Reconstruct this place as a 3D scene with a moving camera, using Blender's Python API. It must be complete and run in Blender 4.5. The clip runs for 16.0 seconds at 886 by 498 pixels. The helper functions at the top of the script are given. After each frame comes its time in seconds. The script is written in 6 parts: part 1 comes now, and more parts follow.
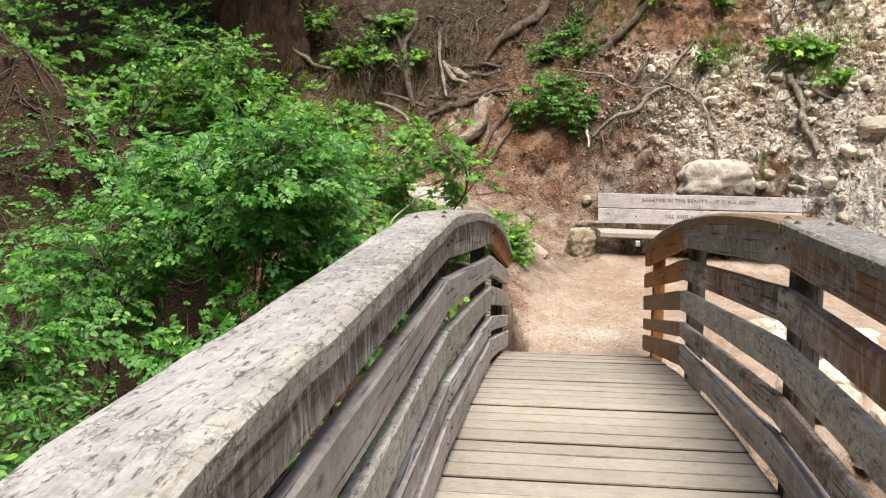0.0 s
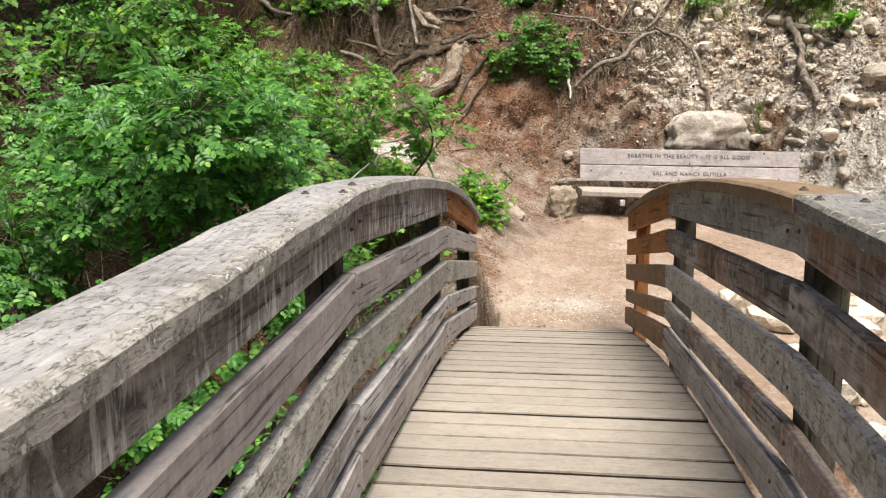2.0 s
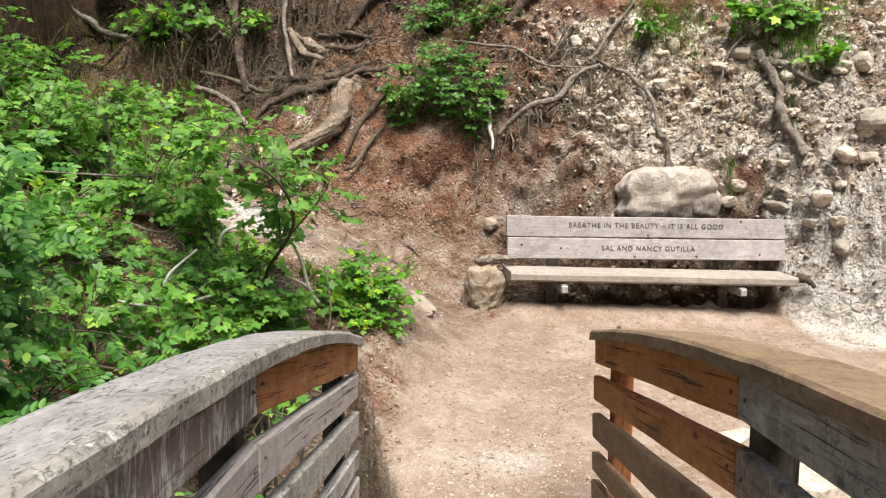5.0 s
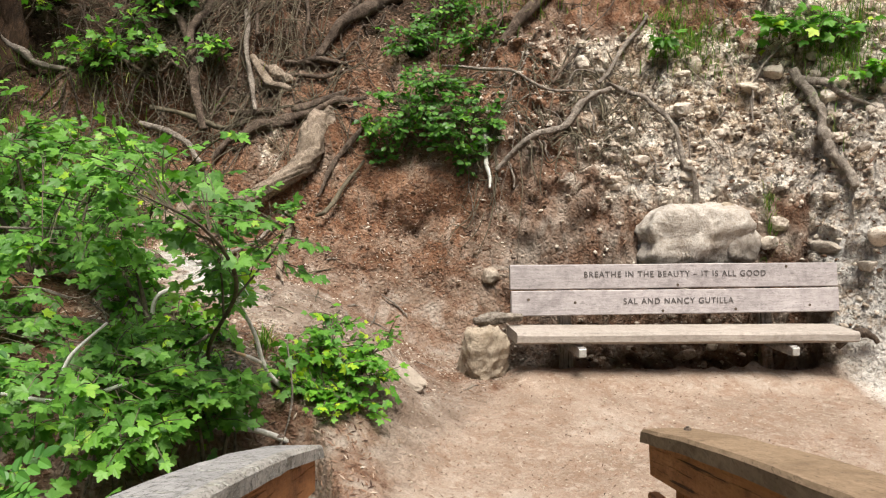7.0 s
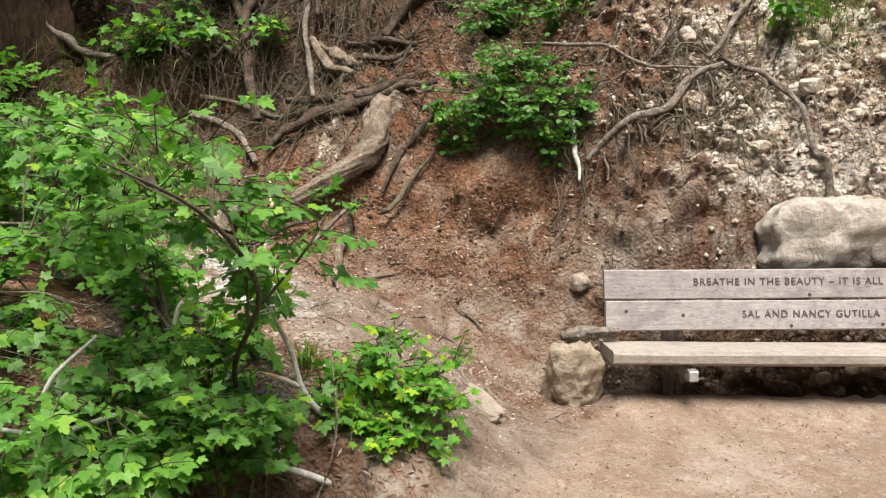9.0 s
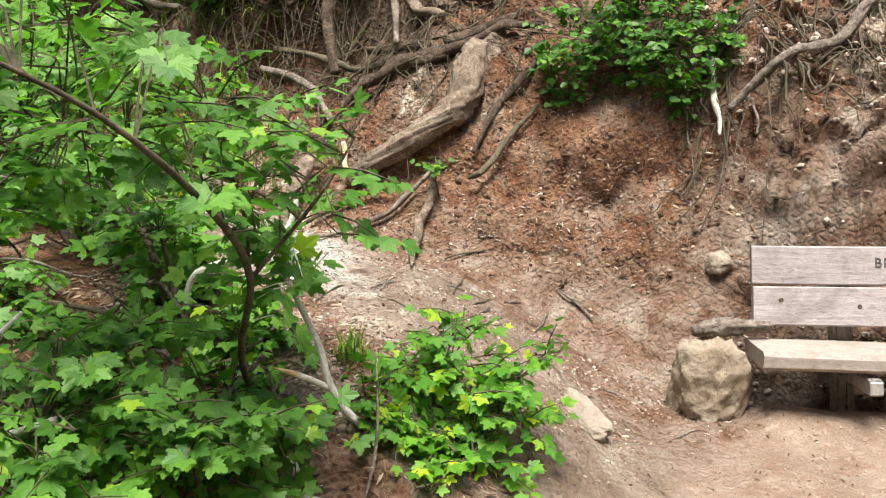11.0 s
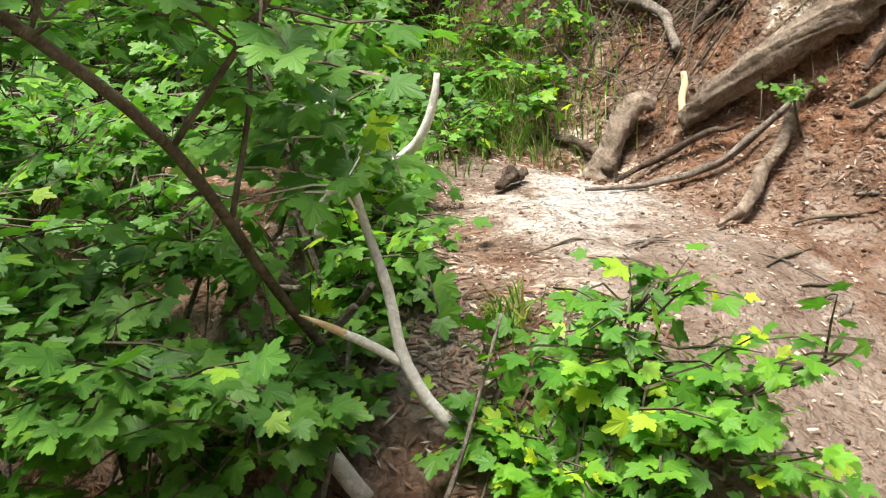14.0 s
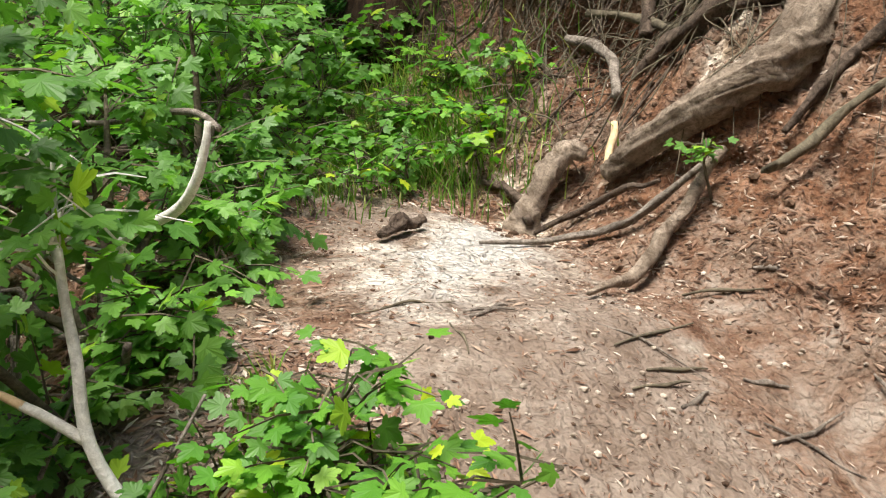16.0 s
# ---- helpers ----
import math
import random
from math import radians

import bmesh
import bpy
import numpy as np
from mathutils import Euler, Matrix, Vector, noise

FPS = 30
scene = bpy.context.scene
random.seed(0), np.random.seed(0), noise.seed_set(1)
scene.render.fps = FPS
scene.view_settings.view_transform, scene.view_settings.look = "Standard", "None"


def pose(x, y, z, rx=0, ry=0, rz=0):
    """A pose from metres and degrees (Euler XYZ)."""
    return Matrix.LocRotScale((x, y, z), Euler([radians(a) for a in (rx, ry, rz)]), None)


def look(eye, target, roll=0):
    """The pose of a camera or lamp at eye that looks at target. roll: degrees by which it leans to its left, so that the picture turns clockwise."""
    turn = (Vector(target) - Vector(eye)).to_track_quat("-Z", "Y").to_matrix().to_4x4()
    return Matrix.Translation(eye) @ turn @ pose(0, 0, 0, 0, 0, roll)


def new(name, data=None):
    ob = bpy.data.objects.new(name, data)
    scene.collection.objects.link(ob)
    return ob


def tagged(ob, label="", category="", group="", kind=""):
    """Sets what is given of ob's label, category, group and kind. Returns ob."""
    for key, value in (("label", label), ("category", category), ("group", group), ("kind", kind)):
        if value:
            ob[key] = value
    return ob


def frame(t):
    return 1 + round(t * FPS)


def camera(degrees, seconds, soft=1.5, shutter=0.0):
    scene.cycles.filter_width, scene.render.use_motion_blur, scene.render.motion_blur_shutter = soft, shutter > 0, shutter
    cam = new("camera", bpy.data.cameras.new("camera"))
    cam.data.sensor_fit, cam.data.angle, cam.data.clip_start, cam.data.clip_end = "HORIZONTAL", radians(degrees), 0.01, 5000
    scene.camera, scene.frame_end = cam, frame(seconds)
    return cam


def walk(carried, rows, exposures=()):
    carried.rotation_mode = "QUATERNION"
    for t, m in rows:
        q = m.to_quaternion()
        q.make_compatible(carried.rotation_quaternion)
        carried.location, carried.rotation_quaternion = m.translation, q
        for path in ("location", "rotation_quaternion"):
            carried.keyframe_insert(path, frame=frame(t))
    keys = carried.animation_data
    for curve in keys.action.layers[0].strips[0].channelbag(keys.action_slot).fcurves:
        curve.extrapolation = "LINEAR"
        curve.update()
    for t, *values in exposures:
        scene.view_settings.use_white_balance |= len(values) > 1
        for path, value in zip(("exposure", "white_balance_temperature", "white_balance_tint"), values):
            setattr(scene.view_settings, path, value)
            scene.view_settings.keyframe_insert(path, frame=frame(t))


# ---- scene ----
cam = camera(54.8, 16.0, soft=1.15)
METRES, EYE, TILT, LEAN, TURN = 8.4, 1.5, -8.0, 0.0, 0.0
ROWS = [
    (0.0, 0.0, 0.0, 0.0, -0.0, 0.0, -0.0),
    (0.5, 0.0079, 0.0109, -0.0032, 0.07, -4.27, 0.75),
    (1.0, 0.0132, 0.0307, -0.0027, 0.15, -5.48, 1.24),
    (1.5, 0.0192, 0.0541, 0.0015, 0.03, -4.76, 1.19),
    (2.0, 0.0277, 0.0879, 0.0095, -0.6, -3.1, 0.46),
    (2.5, 0.0331, 0.1294, 0.017, -2.4, -2.54, 0.1),
    (3.0, 0.0399, 0.1758, 0.0266, -3.97, -1.45, 0.12),
    (3.5, 0.044, 0.2229, 0.0349, -4.2, -1.27, 0.58),
    (4.0, 0.0443, 0.2723, 0.0405, -4.46, -1.05, 0.79),
    (4.5, 0.0521, 0.3226, 0.0435, -4.64, -0.72, 0.89),
    (5.0, 0.0616, 0.3752, 0.0507, -6.41, -0.27, 0.81),
    (7.5, 0.085, 0.5342, 0.0604, -6.54, 3.2, 2.39),
    (8.0, 0.0923, 0.5591, 0.0617, -5.12, 3.32, 2.18),
    (8.5, 0.0944, 0.5855, 0.0605, -4.91, 3.34, 1.89),
    (9.0, 0.0936, 0.6118, 0.058, -1.19, 3.77, 1.8),
    (11.5, 0.1198, 0.7635, 0.0484, 9.97, 3.3, 0.46),
    (12.0, 0.1249, 0.7995, 0.0443, 14.6, 3.48, 0.21),
    (12.5, 0.1357, 0.8259, 0.0446, 22.49, 3.66, -0.86),
    (13.0, 0.147, 0.847, 0.043, 28.79, 3.48, -2.4),
    (13.5, 0.1514, 0.8704, 0.0406, 33.79, 3.36, -3.89),
    (14.0, 0.1625, 0.8911, 0.0359, 39.89, 3.25, -4.65),
    (14.5, 0.1812, 0.9108, 0.0381, 42.23, 3.46, -5.65),
    (15.0, 0.1913, 0.9264, 0.0409, 42.93, 3.57, -6.55),
    (15.5, 0.1993, 0.9438, 0.05, 44.16, 3.75, -7.18),
    (16.0, 0.204, 0.9543, 0.0571, 43.6, 4.38, -8.41),
]
walk(cam, [(t, pose(0, 0, EYE, TILT, LEAN, TURN) @ pose(METRES * x, METRES * y, METRES * z, 90 + pitch, roll, yaw)) for t, x, y, z, yaw, pitch, roll in ROWS],
     [(0.0, 1.10, 6500, 9), (0.7, 0.96, 6500, 9), (1.5, 0.98, 6500, 9), (2.3, 1.10, 6500, 9), (5.0, 1.08, 6500, 9), (7.5, 0.96, 6500, 9), (9.0, 0.97, 6500, 9), (11.5, 1.33, 6500, 9), (13.5, 1.40, 6500, 9), (16.0, 1.22, 6500, 9)])

# ---- world and light: bright overcast sky over an open gully ----
SUN_EL, SUN_ROT = 67.0, 168.0
world = bpy.data.worlds.new("overcast_sky")
scene.world = world
world.use_nodes = True
wn = world.node_tree.nodes
sky = wn.new("ShaderNodeTexSky")
sky.sky_type, sky.sun_disc = "NISHITA", False
sky.sun_elevation, sky.sun_rotation = radians(SUN_EL), radians(SUN_ROT)
sky.air_density, sky.dust_density, sky.ozone_density = 1.0, 4.0, 1.0
wn["Background"].inputs[1].default_value = 0.064
world.node_tree.links.new(sky.outputs[0], wn["Background"].inputs[0])
sun = new("sun", bpy.data.lights.new("sun", "SUN"))
sun.data.energy, sun.data.angle, sun.data.color = 3.75, radians(28), (1.0, 0.95, 0.88)
sun_way = Vector((math.sin(radians(SUN_ROT)) * math.cos(radians(SUN_EL)), math.cos(radians(SUN_ROT)) * math.cos(radians(SUN_EL)), math.sin(radians(SUN_EL))))
sun.matrix_world = look(sun_way * 30, (0, 0, 0))


# ---- materials ----
class Mat:
    """A node material under construction."""

    def __init__(self, name, rough=0.8):
        self.m = bpy.data.materials.new(name)
        self.m.use_nodes = True
        self.t = self.m.node_tree
        self.b = self.t.nodes["Principled BSDF"]
        self.b.inputs["Roughness"].default_value = rough
        self.b.inputs["Specular IOR Level"].default_value = 0.2
        self.co = self.t.nodes.new("ShaderNodeTexCoord").outputs["Object"]

    def n(self, kind, **sets):
        node = self.t.nodes.new(kind)
        for k, v in sets.items():
            node.inputs[k.replace("_", " ")].default_value = v
        return node

    def link(self, a, b):
        self.t.links.new(a, b)

    def where(self, scale=(1, 1, 1), world=False, rot=(0, 0, 0)):
        m = self.n("ShaderNodeMapping", Scale=scale, Rotation=rot)
        self.link(self.t.nodes.new("ShaderNodeNewGeometry").outputs["Position"] if world else self.co, m.inputs[0])
        return m.outputs[0]

    def noise(self, scale, detail=4, rough=0.6, at=None, warp=0.0):
        node = self.n("ShaderNodeTexNoise", Scale=scale, Detail=detail, Roughness=rough, Distortion=warp)
        self.link(at or self.co, node.inputs["Vector"])
        return node.outputs["Fac"]

    def ramp(self, fac, *stops):
        node = self.n("ShaderNodeValToRGB")
        e = node.color_ramp.elements
        while len(e) < len(stops):
            e.new(0.5)
        for el, (p, c) in zip(e, stops):
            el.position, el.color = p, (*c, 1) if len(c) == 3 else c
        self.link(fac, node.inputs[0])
        return node.outputs[0]

    def step(self, fac, lo, hi):
        node = self.n("ShaderNodeMapRange")
        node.inputs[1].default_value, node.inputs[2].default_value = lo, hi
        self.link(fac, node.inputs[0])
        return node.outputs[0]

    def calc(self, op, a, b):
        node = self.t.nodes.new("ShaderNodeMath")
        node.operation = op
        for i, v in enumerate((a, b)):
            if isinstance(v, (int, float)):
                node.inputs[i].default_value = v
            else:
                self.link(v, node.inputs[i])
        return node.outputs[0]

    def mix(self, fac, a, b, how="MIX"):
        node = self.t.nodes.new("ShaderNodeMix")
        node.data_type, node.blend_type = "RGBA", how
        for i, v in ((0, fac), (6, a), (7, b)):
            if isinstance(v, (int, float)):
                node.inputs[i].default_value = v
            elif isinstance(v, tuple):
                node.inputs[i].default_value = (*v, 1)
            else:
                self.link(v, node.inputs[i])
        return node.outputs[2]

    def bump(self, height, strength=0.5, dist=0.01):
        node = self.n("ShaderNodeBump", Strength=strength, Distance=dist)
        last = self.b.inputs["Normal"]
        if last.is_linked:
            self.link(last.links[0].from_socket, node.inputs["Normal"])
        self.link(height, node.inputs["Height"])
        self.link(node.outputs[0], last)

    def done(self, colour, rough=None):
        self.link(colour, self.b.inputs["Base Color"])
        if rough is not None:
            self.link(rough, self.b.inputs["Roughness"])
        return self.m


def wood(name, dark, light, stain=(0.03, 0.025, 0.02), stains=0.5, lichen=0.0, axis=0, warm=None, flecks=0.45, drips=0.0, grainy=0.5, cover=0.55, patchy=0.0, even=0.85):
    """Weathered timber, grain along the local axis."""
    w = Mat(name, 0.88)
    rnd = w.t.nodes.new("ShaderNodeObjectInfo").outputs["Random"]
    shift = w.t.nodes.new("ShaderNodeVectorMath")
    shift.operation = "ADD"
    comb = w.t.nodes.new("ShaderNodeCombineXYZ")
    for i, k in enumerate((17.0, 31.0, 23.0)):
        w.link(w.calc("MULTIPLY", rnd, k), comb.inputs[i])
    w.link(w.where((1, 1, 1)), shift.inputs[0])
    w.link(comb.outputs[0], shift.inputs[1])
    base = shift.outputs[0]

    def along(across, length):
        sc = [across] * 3
        sc[axis] = length
        m = w.n("ShaderNodeMapping", Scale=sc)
        w.link(base, m.inputs[0])
        return m.outputs[0]
    grain = w.noise(1.0, 7, 0.68, along(62, 4.5), 0.6)
    crack = w.noise(1.0, 6, 0.72, along(115, 24.0), 0.5)
    speck = w.noise(30, 6, 0.75, base, 0.3)
    blot = w.noise(4.0, 6, 0.68, base, 0.4)
    wide = w.noise(1.3, 4, 0.6, base)
    half = tuple((a + b) / 2 for a, b in zip(dark, light))
    col = w.mix(grainy, half, w.ramp(grain, (0.30, dark), (0.50, half), (0.68, light)))
    col = w.mix(w.calc("MULTIPLY", w.step(w.noise(11, 7, 0.72, base, 0.7), 0.50, 0.64), 0.40), col, tuple(c * 0.8 for c in dark))
    col = w.mix(w.calc("MULTIPLY", w.step(w.noise(7, 6, 0.7, along(2.2, 1.0), 0.7), 0.53, 0.68), 0.45), col, light)
    col = w.mix(w.calc("MULTIPLY", w.step(speck, 0.50, 0.62), 0.45), col, light)
    col = w.mix(w.calc("MULTIPLY", w.step(blot, 0.50, 0.66), 0.45), col, dark)
    col = w.mix(w.calc("MULTIPLY", w.step(crack, 0.55, 0.62), flecks), col, tuple(c * 0.3 for c in dark))
    tone = w.ramp(w.calc("ADD", w.calc("MULTIPLY", rnd, 0.55), w.calc("MULTIPLY", wide, 0.45)), (0.2, (0.66, 0.64, 0.62)), (0.8, (1.2, 1.17, 1.14)))
    col = w.mix(even, col, tone, "MULTIPLY")
    if patchy:
        pale = tuple(min(0.6, c * 1.25) for c in light)
        col = w.mix(w.calc("MULTIPLY", w.step(w.noise(1.0, 6, 0.68, along(9, 2.2), 0.5), 0.50, 0.62), patchy), col, pale)
        col = w.mix(w.calc("MULTIPLY", w.step(w.noise(1.0, 7, 0.72, along(13, 3.4), 0.9), 0.54, 0.63), patchy), col, tuple(c * 0.28 for c in dark))
        knot = w.n("ShaderNodeTexVoronoi", Scale=1.0)
        w.link(along(8.5, 3.6), knot.inputs["Vector"])
        spot = w.calc("SUBTRACT", 1.0, w.step(knot.outputs["Distance"], 0.05, 0.13))
        col = w.mix(w.calc("MULTIPLY", spot, 0.8), col, tuple(c * 0.35 for c in dark))
        split = w.noise(1.0, 5, 0.6, along(70, 1.6), 0.25)
        col = w.mix(w.calc("MULTIPLY", w.step(split, 0.60, 0.635), 0.85), col, tuple(c * 0.18 for c in dark))
        w.bump(w.calc("SUBTRACT", 1.0, w.step(split, 0.58, 0.64)), 0.8, 0.006)
    if warm:
        col = w.mix(w.calc("MULTIPLY", w.step(wide, 0.48, 0.62), 0.8), col, warm)
    col = w.mix(w.calc("MULTIPLY", w.step(w.noise(2.3, 7, 0.74, base, 0.8), 0.54, 0.66), stains), col, stain)
    if drips:
        m = w.n("ShaderNodeMapping", Scale=(19, 19, 5.5))
        w.link(base, m.inputs[0])
        col = w.mix(w.calc("MULTIPLY", w.step(w.noise(1.0, 6, 0.7, m.outputs[0], 1.6), 0.50, 0.61), drips), col, (0.55, 0.54, 0.525))
    if lichen:
        v = w.noise(26, 8, 0.80, base, 0.4)
        patch = w.calc("MULTIPLY", w.step(v, cover, cover + 0.05), w.step(w.noise(2.4, 4, 0.65, base), 0.62 - 0.2 * lichen, 0.68 - 0.2 * lichen))
        col = w.mix(w.calc("MULTIPLY", patch, 0.85), col, w.ramp(w.noise(45, 4, 0.7, base), (0.36, (0.30, 0.285, 0.22)), (0.50, (0.47, 0.46, 0.40)), (0.68, (0.72, 0.715, 0.68))))
        w.bump(patch, 0.9, 0.006)
    w.bump(grain, 0.5 * grainy, 0.006)
    w.bump(crack, 1.0 * flecks, 0.005)
    w.bump(speck, 0.35, 0.003)
    return w.done(col)


GREY_WOOD = wood("weathered_grey_timber", (0.20, 0.186, 0.178), (0.50, 0.478, 0.462), stain=(0.06, 0.05, 0.045), stains=0.6, lichen=0.3, drips=0.2, grainy=0.35, patchy=0.5)
SMOOTH_WOOD = wood("smooth_taupe_timber", (0.255, 0.23, 0.222), (0.47, 0.435, 0.422), stain=(0.12, 0.098, 0.083), stains=0.45, flecks=0.3, drips=0.15, grainy=0.22, patchy=0.28)
CRUST_WOOD = wood("pitted_lichen_timber", (0.22, 0.21, 0.19), (0.62, 0.60, 0.55), stain=(0.07, 0.06, 0.045), stains=0.5, lichen=1.0, flecks=0.9, grainy=0.4)
DRIP_WOOD = wood("streaked_dark_timber", (0.10, 0.093, 0.087), (0.36, 0.34, 0.32), stain=(0.03, 0.026, 0.025), stains=0.6, lichen=0.4, drips=0.95, warm=(0.21, 0.165, 0.14), flecks=0.6, grainy=0.3, patchy=0.6)
DARK_WOOD = wood("dark_stained_timber", (0.11, 0.093, 0.082), (0.39, 0.35, 0.315), stain=(0.022, 0.018, 0.016), stains=0.8, warm=(0.24, 0.12, 0.065), drips=0.3, flecks=0.6, grainy=0.35, patchy=0.65)
POST_WOOD = wood("dark_mossy_post", (0.035, 0.032, 0.024), (0.15, 0.135, 0.105), stain=(0.018, 0.016, 0.012), stains=0.6, lichen=0.3, axis=0, patchy=0.3)
RUST_WOOD = wood("red_brown_timber", (0.20, 0.078, 0.026), (0.46, 0.215, 0.082), stains=0.45, warm=(0.36, 0.155, 0.055), patchy=0.3)
CAP_WOOD = wood("lichen_grey_timber", (0.135, 0.133, 0.132), (0.40, 0.395, 0.39), stain=(0.07, 0.062, 0.055), stains=0.45, lichen=0.7, axis=1, flecks=0.85, grainy=0.4)
CAP_EDGE = wood("lichen_crusted_timber", (0.14, 0.132, 0.118), (0.42, 0.405, 0.375), stain=(0.08, 0.07, 0.058), stains=0.6, lichen=1.1, axis=1, flecks=0.8, grainy=0.35, cover=0.53)
TAN_WOOD = wood("tan_brown_timber", (0.19, 0.115, 0.065), (0.42, 0.295, 0.19), stain=(0.12, 0.075, 0.045), stains=0.35, grainy=0.35)
CAP_BROWN = wood("brown_cap_timber", (0.16, 0.105, 0.06), (0.36, 0.265, 0.175), stains=0.25, axis=1)
DECK_WOOD = wood("worn_deck_timber", (0.25, 0.218, 0.18), (0.37, 0.335, 0.288), stain=(0.19, 0.16, 0.128), stains=0.35, flecks=0.3, grainy=0.4, even=0.45)
DECK_EDGE = wood("dirt_filled_plank_edge", (0.105, 0.087, 0.07), (0.25, 0.217, 0.18), stain=(0.03, 0.024, 0.018), stains=0.5, grainy=0.3)
PLANK_SIDE = wood("near_black_plank_side", (0.012, 0.010, 0.008), (0.035, 0.029, 0.022), stains=0.3)
BENCH_WOOD = wood("pale_grey_timber", (0.27, 0.245, 0.245), (0.58, 0.54, 0.54), stain=(0.16, 0.14, 0.14), stains=0.45, flecks=0.4, grainy=0.6)
SEAT_WOOD = wood("bleached_timber", (0.22, 0.19, 0.165), (0.46, 0.42, 0.375), stain=(0.18, 0.155, 0.13), stains=0.4, flecks=0.35)
lm = Mat("burnt_engraving", 0.9)
LETTER = lm.done(lm.ramp(lm.noise(60, 3), (0.3, (0.05, 0.043, 0.04)), (0.7, (0.15, 0.135, 0.13))))
im = Mat("rusted_iron", 0.75)
IRON = im.done(im.ramp(im.noise(90, 4), (0.35, (0.05, 0.038, 0.03)), (0.65, (0.13, 0.095, 0.07))))
zm = Mat("galvanised_steel", 0.5)
zm.b.inputs["Metallic"].default_value = 0.6
STEEL = zm.done(zm.ramp(zm.noise(50, 3), (0.35, (0.4, 0.4, 0.38)), (0.65, (0.6, 0.6, 0.57))))


def leaf_mat(name, dark, light, bright, share):
    """Thin green leaf that lets some light through."""
    w = Mat(name, 0.45)
    isl = w.t.nodes.new("ShaderNodeNewGeometry").outputs["Random Per Island"]
    isl = w.calc("FRACT", w.calc("ADD", isl, w.t.nodes.new("ShaderNodeObjectInfo").outputs["Random"]), 0.0)
    col = w.ramp(isl, (0.0, dark), (0.55, tuple((a + b) / 2 for a, b in zip(dark, light))), (0.999 - share, light), (1.0, bright))
    pat = w.noise(2.2, 3, 0.6, w.where((1, 1, 1), True))
    col = w.mix(0.8, col, w.ramp(pat, (0.35, (0.7, 0.72, 0.75)), (0.65, (1.2, 1.15, 1.0))), "MULTIPLY")
    w.bump(w.noise(60, 3), 0.25, 0.002)
    w.b.inputs["Specular IOR Level"].default_value = 0.35
    w.link(col, w.b.inputs["Base Color"])
    tr = w.n("ShaderNodeBsdfTranslucent")
    w.link(w.mix(1.0, col, (1.12, 1.42, 0.6), "MULTIPLY"), tr.inputs[0])
    mx = w.n("ShaderNodeMixShader", Fac=0.36)
    w.link(w.b.outputs[0], mx.inputs[1])
    w.link(tr.outputs[0], mx.inputs[2])
    w.link(mx.outputs[0], w.t.nodes["Material Output"].inputs[0])
    return w.m


LEAF_MAPLE = leaf_mat("maple_leaf", (0.070, 0.19, 0.030), (0.17, 0.37, 0.056), (0.30, 0.47, 0.03), 0.06)
LEAF_YOUNG = leaf_mat("young_maple_leaf", (0.072, 0.215, 0.024), (0.17, 0.385, 0.036), (0.48, 0.60, 0.03), 0.15)
LEAF_SHRUB = leaf_mat("shrub_leaf", (0.036, 0.13, 0.024), (0.115, 0.30, 0.050), (0.26, 0.46, 0.08), 0.10)
LEAF_ROUND = leaf_mat("small_round_leaf", (0.042, 0.125, 0.018), (0.11, 0.27, 0.036), (0.20, 0.38, 0.05), 0.08)
GRASS = leaf_mat("grass_blade", (0.075, 0.17, 0.024), (0.18, 0.32, 0.055), (0.42, 0.36, 0.15), 0.3)


def bark(name, dark, light, stripe=14, spots=0.65, tall=1.0, deep=0.03):
    w = Mat(name, 0.9)
    p = w.where((1, 1, tall), True)
    a = w.noise(stripe, 7, 0.72, p, 1.2)
    b = w.noise(75, 5, 0.75, p, 0.5)
    c = w.noise(stripe * 0.35, 4, 0.6, p)
    col = w.ramp(a, (0.32, dark), (0.5, tuple(x * 0.55 + y * 0.45 for x, y in zip(dark, light))), (0.66, light))
    col = w.mix(w.calc("MULTIPLY", w.step(b, 0.48, 0.66), spots), col, tuple(c_ * 0.35 for c_ in dark))
    col = w.mix(w.calc("MULTIPLY", w.step(c, 0.5, 0.68), 0.92 * spots), col, tuple(c_ * 0.6 for c_ in dark))
    w.bump(a, 1.0, deep)
    w.bump(b, 0.8, deep * 0.27)
    return w.done(col)


ROOT_BARK = bark("root_bark", (0.048, 0.033, 0.024), (0.24, 0.18, 0.135))
LOG_BARK = bark("bare_log_wood", (0.15, 0.108, 0.074), (0.52, 0.425, 0.33), 13, 0.55)
STEM_BARK = bark("brown_stem_bark", (0.06, 0.05, 0.034), (0.20, 0.17, 0.115), 14, 0.45, 1.0, 0.010)
PALE_BARK = bark("pale_stem_bark", (0.56, 0.54, 0.47), (0.92, 0.90, 0.84), 30, 0.34, 1.0, 0.006)
SPLIT_WOOD = bark("fresh_split_wood", (0.58, 0.40, 0.21), (0.82, 0.64, 0.42), 20, 0.2, 1.0, 0.006)
DEAD_BARK = bark("dead_twig_bark", (0.115, 0.09, 0.068), (0.43, 0.375, 0.315), 20, 0.65, 1.0, 0.018)


